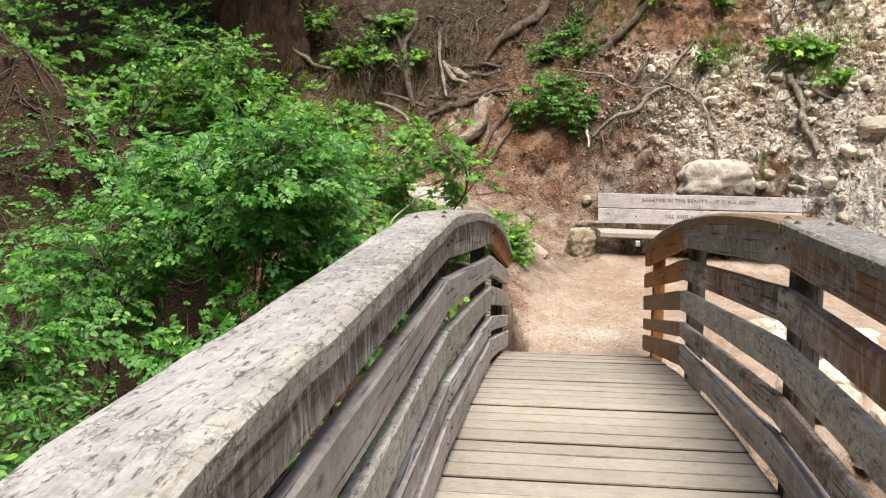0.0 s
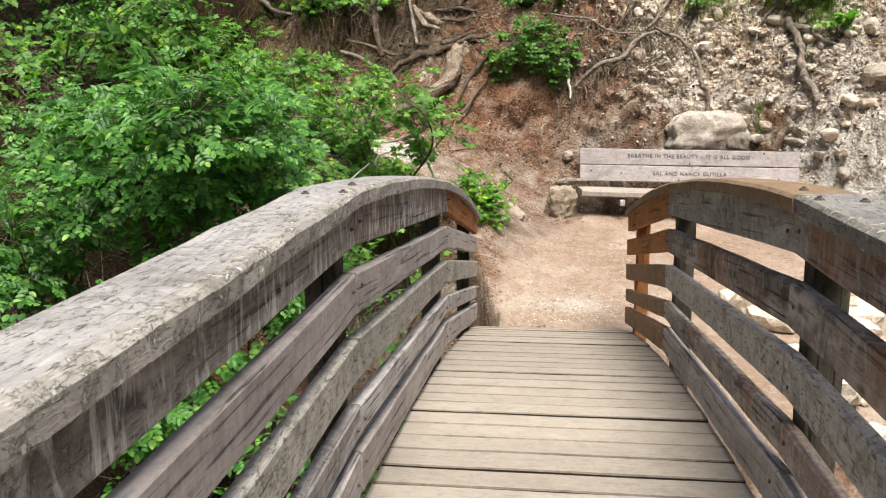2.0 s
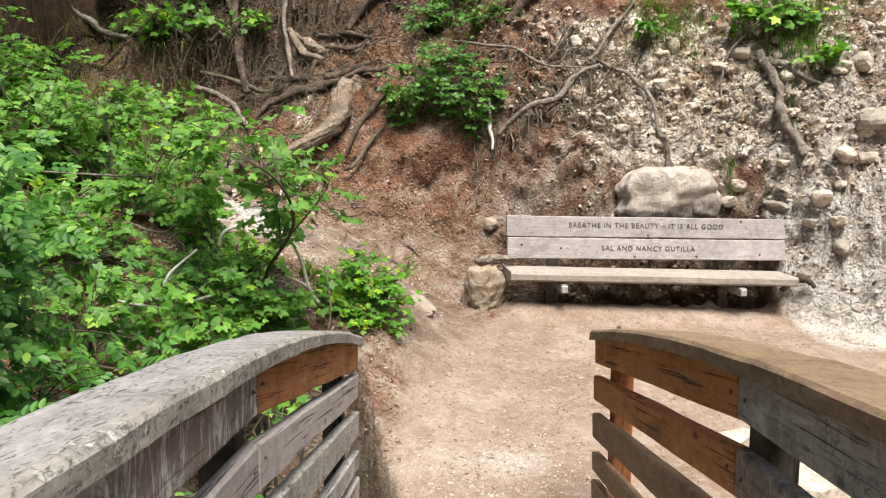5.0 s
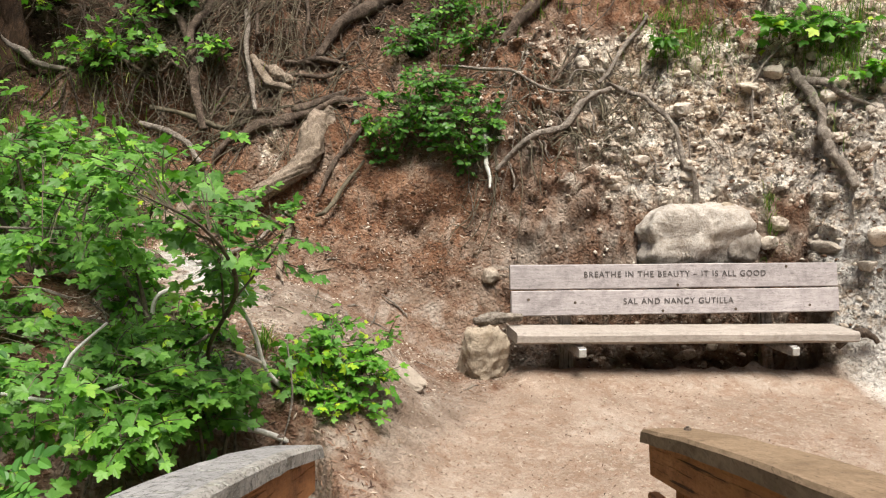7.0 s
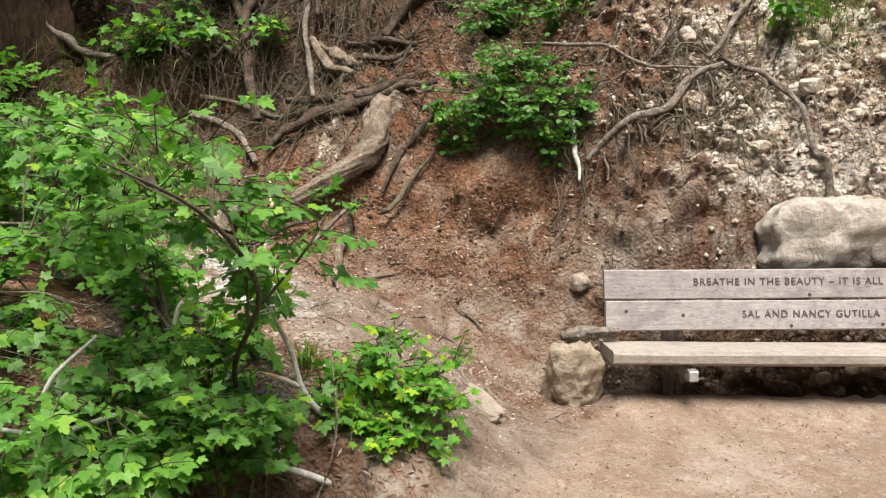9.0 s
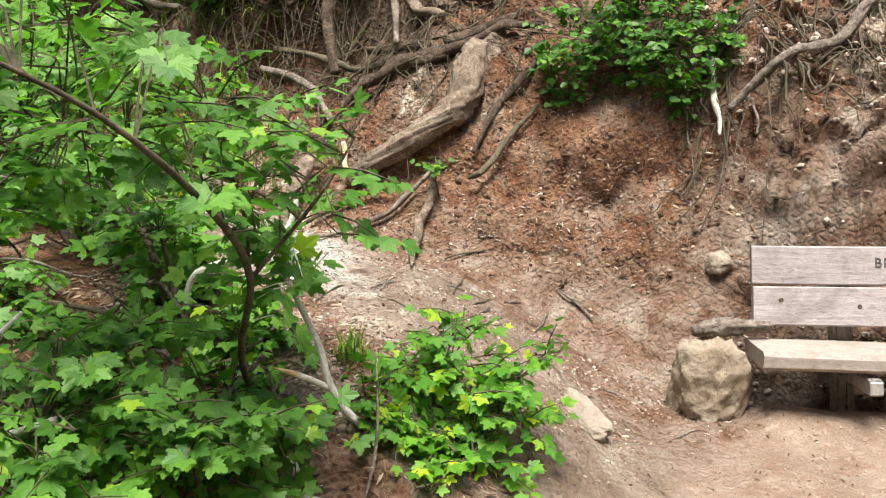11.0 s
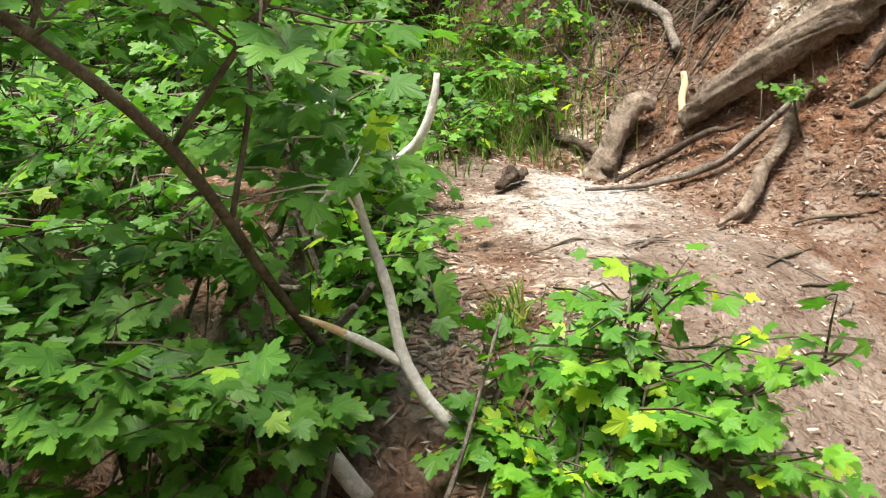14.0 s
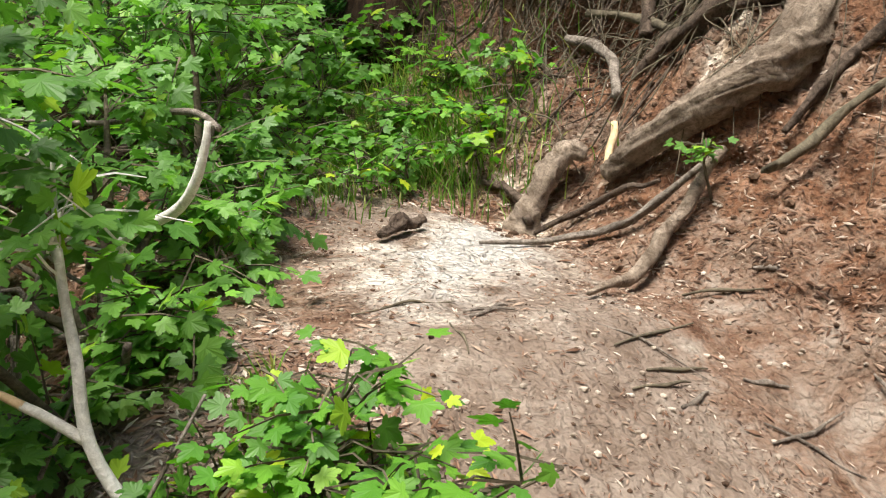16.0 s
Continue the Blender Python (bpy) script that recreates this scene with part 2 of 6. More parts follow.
def stone_mat(name, dark, light, spot):
    w = Mat(name, 0.92)
    p = w.where((1, 1, 1), True)
    a = w.noise(6, 6, 0.68, p, 0.6)
    b = w.noise(42, 6, 0.75, p)
    isl = w.t.nodes.new("ShaderNodeNewGeometry").outputs["Random Per Island"]
    col = w.ramp(a, (0.3, dark), (0.66, light))
    col = w.mix(0.9, col, w.ramp(isl, (0.0, (0.55, 0.50, 0.45)), (1.0, (1.1, 1.08, 1.05))), "MULTIPLY")
    col = w.mix(w.calc("MULTIPLY", w.step(b, 0.50, 0.64), 0.75), col, spot)
    w.bump(a, 0.8, 0.04)
    w.bump(b, 0.8, 0.012)
    return w.done(col)


PALE_STONE = stone_mat("pale_marl_stone", (0.38, 0.32, 0.255), (0.80, 0.73, 0.64), (0.22, 0.175, 0.13))
CLOD = stone_mat("soil_clod", (0.05, 0.03, 0.019), (0.21, 0.135, 0.088), (0.03, 0.018, 0.012))
WHITE_STONE = stone_mat("white_marl_boulder", (0.31, 0.275, 0.235), (0.76, 0.735, 0.69), (0.24, 0.195, 0.145))
GREY_STONE = stone_mat("grey_stone", (0.25, 0.222, 0.185), (0.50, 0.458, 0.395), (0.13, 0.105, 0.08))
TAUPE_STONE = stone_mat("taupe_stone", (0.34, 0.295, 0.245), (0.52, 0.465, 0.40), (0.26, 0.215, 0.17))
MOSS_STONE = stone_mat("mossy_tan_stone", (0.29, 0.235, 0.175), (0.58, 0.515, 0.42), (0.18, 0.135, 0.085))


def soil_mat():
    """One ground: red-brown humus, pale crumbling marl on the cut bank, trodden sand on the path."""
    w = Mat("gully_ground", 0.95)
    p = w.where((1, 1, 1), True)
    big = w.noise(1.1, 5, 0.62, p, 0.4)
    mid = w.noise(4.5, 7, 0.70, p, 0.5)
    fine = w.noise(32, 7, 0.76, p, 0.3)
    grit = w.noise(120, 4, 0.75, p)

    def cells(scale, feature="DISTANCE_TO_EDGE"):
        v = w.n("ShaderNodeTexVoronoi", Scale=scale)
        v.feature = feature
        warp = w.t.nodes.new("ShaderNodeVectorMath")
        warp.operation = "ADD"
        sc = w.t.nodes.new("ShaderNodeTexNoise")
        sc.inputs["Scale"].default_value = scale * 0.6
        w.link(p, sc.inputs["Vector"])
        mul = w.t.nodes.new("ShaderNodeVectorMath")
        mul.operation = "SCALE"
        mul.inputs["Scale"].default_value = 1.1 / scale
        w.link(sc.outputs["Color"], mul.inputs[0])
        w.link(p, warp.inputs[0])
        w.link(mul.outputs[0], warp.inputs[1])
        w.link(warp.outputs[0], v.inputs["Vector"])
        return v.outputs
    lumps = cells(9.0)["Distance"]
    crumbs = cells(26.0)["Distance"]
    tint = cells(17.0, "F1")["Color"]
    attr = w.t.nodes.new("ShaderNodeVertexColor")
    attr.layer_name = "soil_kind"
    sep = w.t.nodes.new("ShaderNodeSeparateColor")
    w.link(attr.outputs[0], sep.inputs[0])
    marl, sand, dark = sep.outputs
    worn = attr.outputs["Alpha"]
    soil = w.ramp(mid, (0.30, (0.066, 0.030, 0.017)), (0.5, (0.235, 0.114, 0.062)), (0.70, (0.48, 0.285, 0.182)))
    soil = w.mix(w.calc("MULTIPLY", w.step(fine, 0.50, 0.66), 0.6), soil, (0.36, 0.25, 0.165))
    soil = w.mix(w.calc("MULTIPLY", w.step(w.noise(60, 6, 0.75, p), 0.53, 0.62), 0.75), soil, (0.045, 0.025, 0.015))
    soil = w.mix(w.calc("MULTIPLY", w.step(w.noise(2.2, 6, 0.7, p, 0.8), 0.47, 0.60), 0.7), soil, w.ramp(fine, (0.35, (0.16, 0.115, 0.08)), (0.65, (0.38, 0.31, 0.245))))
    chalk = w.ramp(mid, (0.28, (0.20, 0.15, 0.10)), (0.43, (0.46, 0.355, 0.255)), (0.56, (0.84, 0.765, 0.66)))
    chalk = w.mix(w.calc("MULTIPLY", w.step(fine, 0.50, 0.64), 0.75), chalk, (0.135, 0.095, 0.06))
    chalk = w.mix(w.calc("MULTIPLY", w.step(big, 0.52, 0.66), 0.5), chalk, (0.26, 0.175, 0.115))
    block = w.t.nodes.new("ShaderNodeSeparateColor")
    w.link(tint, block.inputs[0])
    chalk = w.mix(0.6, chalk, w.ramp(block.outputs[0], (0.0, (0.50, 0.45, 0.40)), (0.45, (0.95, 0.93, 0.90)), (1.0, (1.22, 1.22, 1.20))), "MULTIPLY")
    lumped = w.t.nodes.new("ShaderNodeVertexColor")
    lumped.layer_name = "blocks"
    piece = w.t.nodes.new("ShaderNodeSeparateColor")
    w.link(lumped.outputs[0], piece.inputs[0])
    chalk = w.mix(0.85, chalk, w.ramp(piece.outputs[0], (0.12, (0.52, 0.44, 0.36)), (0.36, (1.0, 0.97, 0.93)), (0.62, (1.45, 1.45, 1.43))), "MULTIPLY")
    chalk = w.mix(w.calc("MULTIPLY", w.step(w.calc("ADD", piece.outputs[1], w.calc("MULTIPLY", w.calc("SUBTRACT", fine, 0.5), 1.2)), 0.40, 0.95), 0.6), chalk, (0.15, 0.10, 0.065))
    crack = w.calc("MULTIPLY", w.calc("SUBTRACT", 1.0, w.step(crumbs, 0.01, 0.14)), 0.45)
    chalk = w.mix(crack, chalk, (0.11, 0.078, 0.05))
    tread = w.ramp(big, (0.32, (0.25, 0.178, 0.128)), (0.5, (0.345, 0.263, 0.202)), (0.70, (0.455, 0.386, 0.318)))
    tread = w.mix(w.calc("MULTIPLY", w.step(fine, 0.50, 0.68), 0.5), tread, (0.53, 0.445, 0.36))
    tread = w.mix(w.calc("MULTIPLY", w.step(w.noise(8, 6, 0.72, p, 0.6), 0.47, 0.62), 0.6), tread, (0.255, 0.158, 0.105))
    tread = w.mix(w.calc("MULTIPLY", w.step(w.noise(17, 5, 0.7, p, 0.4), 0.54, 0.66), 0.55), tread, (0.50, 0.42, 0.345))
    tread = w.mix(w.calc("MULTIPLY", w.step(grit, 0.54, 0.64), 0.65), tread, (0.17, 0.098, 0.058))
    edge = w.calc("MULTIPLY", w.calc("SUBTRACT", mid, 0.5), 1.9)
    dust = w.ramp(mid, (0.30, (0.17, 0.118, 0.085)), (0.5, (0.285, 0.219, 0.170)), (0.70, (0.43, 0.362, 0.298)))
    dust = w.mix(w.calc("MULTIPLY", w.step(fine, 0.52, 0.68), 0.5), dust, (0.14, 0.09, 0.055))
    soil = w.mix(w.step(w.calc("ADD", worn, edge), 0.3, 0.75), soil, dust)
    col = w.mix(w.step(w.calc("ADD", marl, edge), 0.3, 0.7), soil, chalk)
    col = w.mix(w.step(w.calc("ADD", sand, w.calc("MULTIPLY", edge, 0.7)), 0.25, 0.75), col, tread)
    drift = w.calc("MULTIPLY", w.calc("MULTIPLY", worn, marl), w.step(mid, 0.25, 0.5))
    col = w.mix(w.step(drift, 0.2, 0.85), col, w.ramp(fine, (0.35, (0.43, 0.39, 0.34)), (0.62, (0.72, 0.69, 0.64))))
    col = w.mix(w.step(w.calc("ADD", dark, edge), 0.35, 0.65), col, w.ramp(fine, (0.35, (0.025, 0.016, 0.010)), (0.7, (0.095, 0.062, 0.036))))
    flat = w.calc("SUBTRACT", 1.0, w.calc("MULTIPLY", sand, 0.9))
    w.bump(mid, 0.8, 0.06)
    w.bump(w.calc("MULTIPLY", w.step(lumps, 0.0, 0.3), w.calc("MULTIPLY", flat, marl)), 0.9, 0.05)
    w.bump(w.calc("MULTIPLY", w.step(crumbs, 0.0, 0.3), flat), 0.8, 0.02)
    w.bump(fine, 0.8, 0.02)
    w.bump(grit, 0.6, 0.006)
    return w.done(col)


SOIL = soil_mat()


# ---- mesh helpers ----
def mesh_ob(name, verts, faces, material, parent=None, label="", smooth=False):
    me = bpy.data.meshes.new(name)
    me.from_pydata([tuple(v) for v in verts], [], [tuple(f) for f in faces])
    me.materials.append(material)
    if smooth:
        me.shade_smooth()
    me.update()
    ob = new(name, me)
    ob.parent = parent
    if label:
        tagged(ob, label)
    return ob


def part(name, bm, material, parent, label="", smooth=False):
    """One bmesh as one mesh object under a thing or a part."""
    me = bpy.data.meshes.new(name)
    bm.to_mesh(me)
    bm.free()
    me.materials.append(material)
    if smooth:
        me.shade_smooth()
    ob = new(name, me)
    ob.parent = parent
    if label:
        tagged(ob, label)
    return ob


def thing(name, label, category, at=(0, 0, 0), group="", kind=""):
    ob = new(name)
    ob.empty_display_size = 0.1
    ob.location = at
    return tagged(ob, label, category, group, kind)


def beam(p, q, width, depth, up=(0, 0, 1), wear=0.004, cuts=7, seed=0, c=0.006):
    """A worn board from p to q: width across, depth along up. Local x runs along it. Returns a bmesh and its pose."""
    p, q = Vector(p), Vector(q)
    x = (q - p).normalized()
    y = Vector(up).cross(x).normalized()
    z = x.cross(y)
    m = Matrix((x, y, z)).transposed().to_4x4()
    m.translation = (p + q) / 2
    length = (q - p).length
    rng = random.Random(seed)
    bm = bmesh.new()
    ring = []
    outline = [(-width / 2 + c, -depth / 2), (width / 2 - c, -depth / 2), (width / 2, -depth / 2 + c), (width / 2, depth / 2 - c),
               (width / 2 - c, depth / 2), (-width / 2 + c, depth / 2), (-width / 2, depth / 2 - c), (-width / 2, -depth / 2 + c)]
    for i in range(cuts + 1):
        u = -length / 2 + length * i / cuts
        dy, dz = rng.uniform(-wear, wear) * 0.5, rng.uniform(-wear, wear) * 0.5
        ring.append([bm.verts.new((u + rng.uniform(-1, 1) * wear * 0.3, a + dy + rng.uniform(-wear, wear) * 0.3, b + dz + rng.uniform(-wear, wear) * 0.3)) for a, b in outline])
    for r0, r1 in zip(ring, ring[1:]):
        for k in range(8):
            bm.faces.new((r0[k], r0[(k + 1) % 8], r1[(k + 1) % 8], r1[k]))
    bm.faces.new(ring[0][::-1])
    bm.faces.new(ring[-1])
    bmesh.ops.recalc_face_normals(bm, faces=bm.faces)
    return bm, m


def board(name, p, q, width, depth, material, parent, label="", up=(0, 0, 1), wear=0.004, cuts=7, seed=0, c=0.006):
    bm, m = beam(p, q, width, depth, up, wear, cuts, seed, c)
    ob = part(name, bm, material, parent, label)
    ob.matrix_local = parent.matrix_local.inverted() @ m if parent else m
    return ob


def hash_noise(x, y, seed=0):
    """Smooth value noise in the plane, -1 to 1."""
    x, y = np.asarray(x, float), np.asarray(y, float)
    xi, yi = np.floor(x).astype(np.int64), np.floor(y).astype(np.int64)
    fx, fy = x - xi, y - yi
    fx, fy = fx * fx * (3 - 2 * fx), fy * fy * (3 - 2 * fy)

    def h(i, j):
        n = (i * 374761393 + j * 668265263 + seed * 974711) & 0x7FFFFFFF
        n = ((n ^ (n >> 13)) * 1274126177) & 0x7FFFFFFF
        return ((n ^ (n >> 16)) % 100003) / 50001.5 - 1
    return (h(xi, yi) * (1 - fx) + h(xi + 1, yi) * fx) * (1 - fy) + (h(xi, yi + 1) * (1 - fx) + h(xi + 1, yi + 1) * fx) * fy


def tube(points, radii, sides=8, rough=0.0, seed=0, flat=1.0, furrow=0.0):
    """Vertices and faces of a tapering, uneven limb through the points (smoothed)."""
    pts = np.array(points, float)
    rad = np.array(radii, float)
    k = len(pts)
    fine_n = max(2, (k - 1) * (4 if sides < 8 else 9) + 1)
    u = np.linspace(0, k - 1, fine_n)
    ext = np.vstack([2 * pts[0] - pts[1], pts, 2 * pts[-1] - pts[-2]])
    out = []
    for v in u:
        i = min(int(v), k - 2)
        f = v - i
        a, b, c, d = ext[i], ext[i + 1], ext[i + 2], ext[i + 3]
        out.append(0.5 * ((2 * b) + (c - a) * f + (2 * a - 5 * b + 4 * c - d) * f * f + (3 * b - a - 3 * c + d) * f ** 3))
    out = np.array(out)
    rr = np.interp(u, np.arange(k), rad)
    rng = np.random.RandomState(seed)
    tang = np.gradient(out, axis=0)
    tang /= np.linalg.norm(tang, axis=1)[:, None] + 1e-9
    ref = np.array((0.31, 0.22, 0.92)) if abs(tang[:, 2]).mean() < 0.8 else np.array((0.9, 0.3, 0.1))
    a = np.cross(tang, ref)
    a /= np.linalg.norm(a, axis=1)[:, None] + 1e-9
    b = np.cross(tang, a)
    ang = np.arange(sides) * 2 * math.pi / sides
    lump = 1 + rough * 0.5 * (rng.rand(fine_n, sides) - 0.5) * 2
    if sides >= 8:
        rings, spokes = np.meshgrid(np.arange(fine_n), np.arange(sides), indexing="ij")
        wrap = np.minimum(spokes, sides - spokes)
        lump = lump + rough * 1.5 * hash_noise(rings * 0.21 + seed * 7.3, wrap * 0.8, seed) + rough * 1.1 * hash_noise(rings * 0.07 + seed, wrap * 1.6, seed + 3) + furrow * hash_noise(rings * 0.12, wrap * (0.9 if sides > 20 else 1.7), seed + 5)
    V = out[:, None, :] + rr[:, None, None] * lump[:, :, None] * (np.cos(ang)[None, :, None] * a[:, None, :] + flat * np.sin(ang)[None, :, None] * b[:, None, :])
    V = V.reshape(-1, 3)
    F = []
    for i in range(fine_n - 1):
        for j in range(sides):
            j2 = (j + 1) % sides
            F.append((i * sides + j, i * sides + j2, (i + 1) * sides + j2, (i + 1) * sides + j))
    F.append(tuple(range(sides))[::-1])
    F.append(tuple((fine_n - 1) * sides + j for j in range(sides)))
    return V, F


def limb(name, points, radii, material, parent=None, label="", sides=8, rough=0.12, seed=0, flat=1.0, furrow=0.0):
    V, F = tube(points, radii, sides, rough, seed, flat, furrow)
    return mesh_ob(name, V, F, material, parent, label, True)


# ---- the lie of the land ----
def smooth(v):
    v = np.clip(v, 0, 1)
    return v * v * (3 - 2 * v)


def bank_foot(x):
    return np.interp(x, (-14, -4, -1.5, -0.4, 0.2, 1, 1.7, 2.2, 4.2, 4.5, 4.9, 6, 12), (12.2, 11.4, 10.95, 10.85, 10.55, 10.4, 10.2, 10.06, 10.04, 9.8, 9.58, 9.3, 8.8))


def path_height(x, y):
    h = -0.42 + 0.145 * (y - 7.1) - 0.06 * (x - 2.3) * np.clip((y - 7.1) / 2.5, 0, 1)
    return h + (0.55 * smooth((1.5 - x) / 1.3) + 0.12 * np.maximum(0, 0.2 - x)) * np.clip((y - 7.6) / 1.5, 0, 1)


def ground_z(x, y):
    x, y = np.asarray(x, float), np.asarray(y, float)
    n1 = hash_noise(x * 0.9, y * 0.9, 1)
    n2 = hash_noise(x * 2.7, y * 2.7, 2)
    n3 = hash_noise(x * 8.0, y * 8.0, 3)
    n4 = hash_noise(x * 19.0, y * 19.0, 4)
    chunky = smooth((x - 1.5) / 0.6)
    d = y - bank_foot(x) - 0.08 * n1 - 0.05 * n2 + chunky * (0.035 * np.abs(hash_noise(x * 6, y * 13, 21)) + 0.022 * hash_noise(x * 13, y * 30, 22))
    up = np.maximum(0, d + 0.12) ** 2 / (np.maximum(0, d + 0.12) + np.interp(x, (1.2, 2.2), (0.22, 0.11)))
    k = np.interp(x, (-5, -1.2, 0.5, 1.6, 2.3, 5, 9), (1.1, 1.4, 1.5, 1.9, 3.2, 3.4, 2.8))
    knee = np.interp(x, (-3, 0.8, 1.6, 2.3, 5), (1.5, 1.25, 0.9, 0.36, 0.38))
    slope = np.interp(x, (-3, 0.8, 2.3, 5), (0.85, 0.9, 1.35, 1.4))
    bank = k * np.minimum(up, knee) + slope * np.clip(up - knee, 0, 2.2) + 0.75 * np.clip(up - knee - 2.2, 0, 5) + 0.25 * np.maximum(0, up - knee - 7.2)
    rough = np.clip(d * 2, 0, 1)
    top = path_height(np.clip(x, -3.5, 7), np.minimum(y, 11.5)) + bank + rough * (0.13 * n1 + 0.11 * n2 + 0.075 * n3 + 0.038 * n4) + (1 - rough) * (0.012 * n2 + 0.008 * n3 + 0.003 * n4)
    ledge = smooth((y - 11.58 - 0.12 * n1 - 0.05 * n2) / 0.12) - 0.5
    top = top + 0.22 * ledge * smooth((1.0 - x) / 0.5) * smooth((y - 11.2) / 0.25) * smooth((13.0 - y) / 0.8) * smooth((x + 3.2) / 0.8)
    # made-up trench under the bench, sunk to deepen the shade there
    top = top - 0.60 * smooth((x - 1.78) / 0.15) * smooth((4.22 - x) / 0.15) * smooth((y - 9.93) / 0.09) * smooth((10.40 - y) / 0.12)
    top = top - 0.09 * np.exp(-((x + 0.55) / 0.35) ** 2 - ((y - 10.85) / 0.25) ** 2) - 0.07 * np.exp(-((x - 0.2) / 0.25) ** 2 - ((y - 10.42) / 0.25) ** 2)
    top = top + 0.055 * smooth((y - 9.55) / 0.3) * smooth((10.0 - y) / 0.07) * smooth((x - 1.7) / 0.2) * smooth((4.3 - x) / 0.2)
    # the creek's cut on the near side
    edge = np.interp(x, (-6, -1.5, 0.3, 0.52, 0.64, 0.74, 1.7, 2.2, 3.5, 7), (9.4, 8.9, 8.72, 8.58, 8.0, 7.2, 6.95, 6.0, 5.5, 5.0)) + 0.12 * n1 + 0.05 * n2
    drop = np.maximum(0, edge - y)
    cut = -np.minimum(1.55 * drop, 1.45 + 0.25 * np.minimum(drop, 3)) * (1 + 0.12 * n2) + np.clip(drop, 0, 1) * (0.1 * n1 + 0.06 * n3)
    z = top + np.where(drop > 0, cut, 0)
    near = smooth((-1.2 - y) / 2.2)
    z = z * (1 - near) + near * (-0.32 + 0.05 * n1 + 0.02 * n3)
    # unseen slopes raised behind and at the sides to block low skylight
    shut = 1.0 * np.clip(-6.5 - y, 0, 16) + 1.0 * np.clip(x - 8.5, 0, 16) * np.clip((14 - y) / 4, 0, 1) + 0.8 * np.clip(-9.0 - x, 0, 14)
    z = z + shut * (1 + 0.1 * n1)
    side = np.maximum(0, -3.3 - x) * np.clip((y + 2) / 4, 0, 1) * np.clip((11.5 - y) / 2, 0, 1)
    return z + 0.75 * np.minimum(side, 9) + np.clip(side, 0, 1) * 0.25 * n2


def lumps(x, y, z, often, seed):
    """Broken ground as cells: how far from a cell's edge (0 on it) and the cell's own number, 0 to 1."""
    p = np.stack([x, y, z], -1) * often
    home = np.floor(p).astype(np.int64)
    first, second, own = np.full(p.shape[:-1], 9.0), np.full(p.shape[:-1], 9.0), np.zeros(p.shape[:-1])
    for i in (-1, 0, 1):
        for j in (-1, 0, 1):
            for k in (-1, 0, 1):
                c = home + np.array((i, j, k))
                n = (c[..., 0] * 374761393 + c[..., 1] * 668265263 + c[..., 2] * 2147483629 + seed * 974711) & 0x7FFFFFFF
                n = ((n ^ (n >> 13)) * 1274126177) & 0x7FFFFFFF
                n = n ^ (n >> 16)
                d = np.sqrt(((c + np.stack([n % 997, (n // 997) % 991, (n // 7919) % 983], -1) / 1000.0 - p) ** 2).sum(-1))
                near = d < first
                second = np.where(near, first, np.minimum(second, d))
                own = np.where(near, (n % 10007) / 10006.0, own)
                first = np.where(near, d, first)
    return second - first, own


# hollows in the bank (x, y, their half widths, depth); a negative depth is a bulge
HOLLOWS = ((0.29, 10.80, 0.32, 0.07, 0.12), (2.02, 10.58, 0.26, 0.10, 0.14), (1.22, 10.95, 0.30, 0.10, -0.17), (1.28, 10.77, 0.24, 0.05, 0.07), (0.05, 11.62, 0.30, 0.08, 0.14), (-0.57, 11.58, 0.26, 0.08, 0.17),
           (0.75, 11.38, 0.22, 0.05, 0.09), (-0.95, 11.50, 0.40, 0.11, 0.30), (-1.9, 11.9, 0.4, 0.1, 0.2), (-0.2, 11.40, 0.3, 0.05, 0.09), (1.55, 11.25, 0.3, 0.06, 0.08), (2.55, 10.98, 0.2, 0.05, 0.09), (4.5, 10.35, 0.12, 0.06, 0.08), (4.15, 10.30, 0.12, 0.05, 0.06))


def lay(x, y):
    """The ground's skin over a place in the plan, broken into blocks on the marl and clods in the soil: points, block number, closeness to a joint."""
    x, y = np.asarray(x, float), np.asarray(y, float)
    z = ground_z(x, y)
    d = y - bank_foot(x)
    face = smooth((d - 0.02) / 0.12) * smooth((x + 2.5) / 0.5) * smooth((6.2 - x) / 0.5) * (1 - smooth((y - 12.8) / 0.5))
    rocky = smooth((x - 1.85 + 0.25 * hash_noise(x * 2.3, z * 2.3, 31)) / 0.4)
    e = 0.05
    gxn, gyn = (ground_z(x + e, y) - ground_z(x - e, y)) / (2 * e), (ground_z(x, y + e) - ground_z(x, y - e)) / (2 * e)
    ln = np.sqrt(gxn ** 2 + gyn ** 2 + 0.35)
    wob = 0.06 * hash_noise(x * 9, z * 9, 33), 0.06 * hash_noise(x * 9, z * 9, 34)
    gap1, own1 = lumps(x + wob[0], y, z + wob[1], 5.5, 1)
    gap2, own2 = lumps(x + wob[1] * 0.5, y, z + wob[0] * 0.5, 13.0, 2)
    amp = face * (0.35 + 0.65 * rocky)
    out = amp * (0.085 * (own1 - 0.5) * smooth(gap1 / 0.22) - 0.03 * (1 - smooth(gap1 / 0.18)) + 0.052 * (own2 - 0.45) * smooth(gap2 / 0.25) - 0.012 * (1 - smooth(gap2 / 0.2)))
    px, py, pz = x - out * gxn / ln, y - out * gyn / ln, z + out * 0.59 / ln
    for cx, cy, rx, ry, deep in HOLLOWS:
        py = py + deep * np.exp(-((x - cx) / rx) ** 2 - ((y - cy) / ry) ** 2)
    return np.stack([px, py, pz], -1), own2 * 0.6 + own1 * 0.4, np.maximum(1 - smooth(gap1 / 0.16), 0.7 * (1 - smooth(gap2 / 0.2))) * face
# ---- end of the land ----


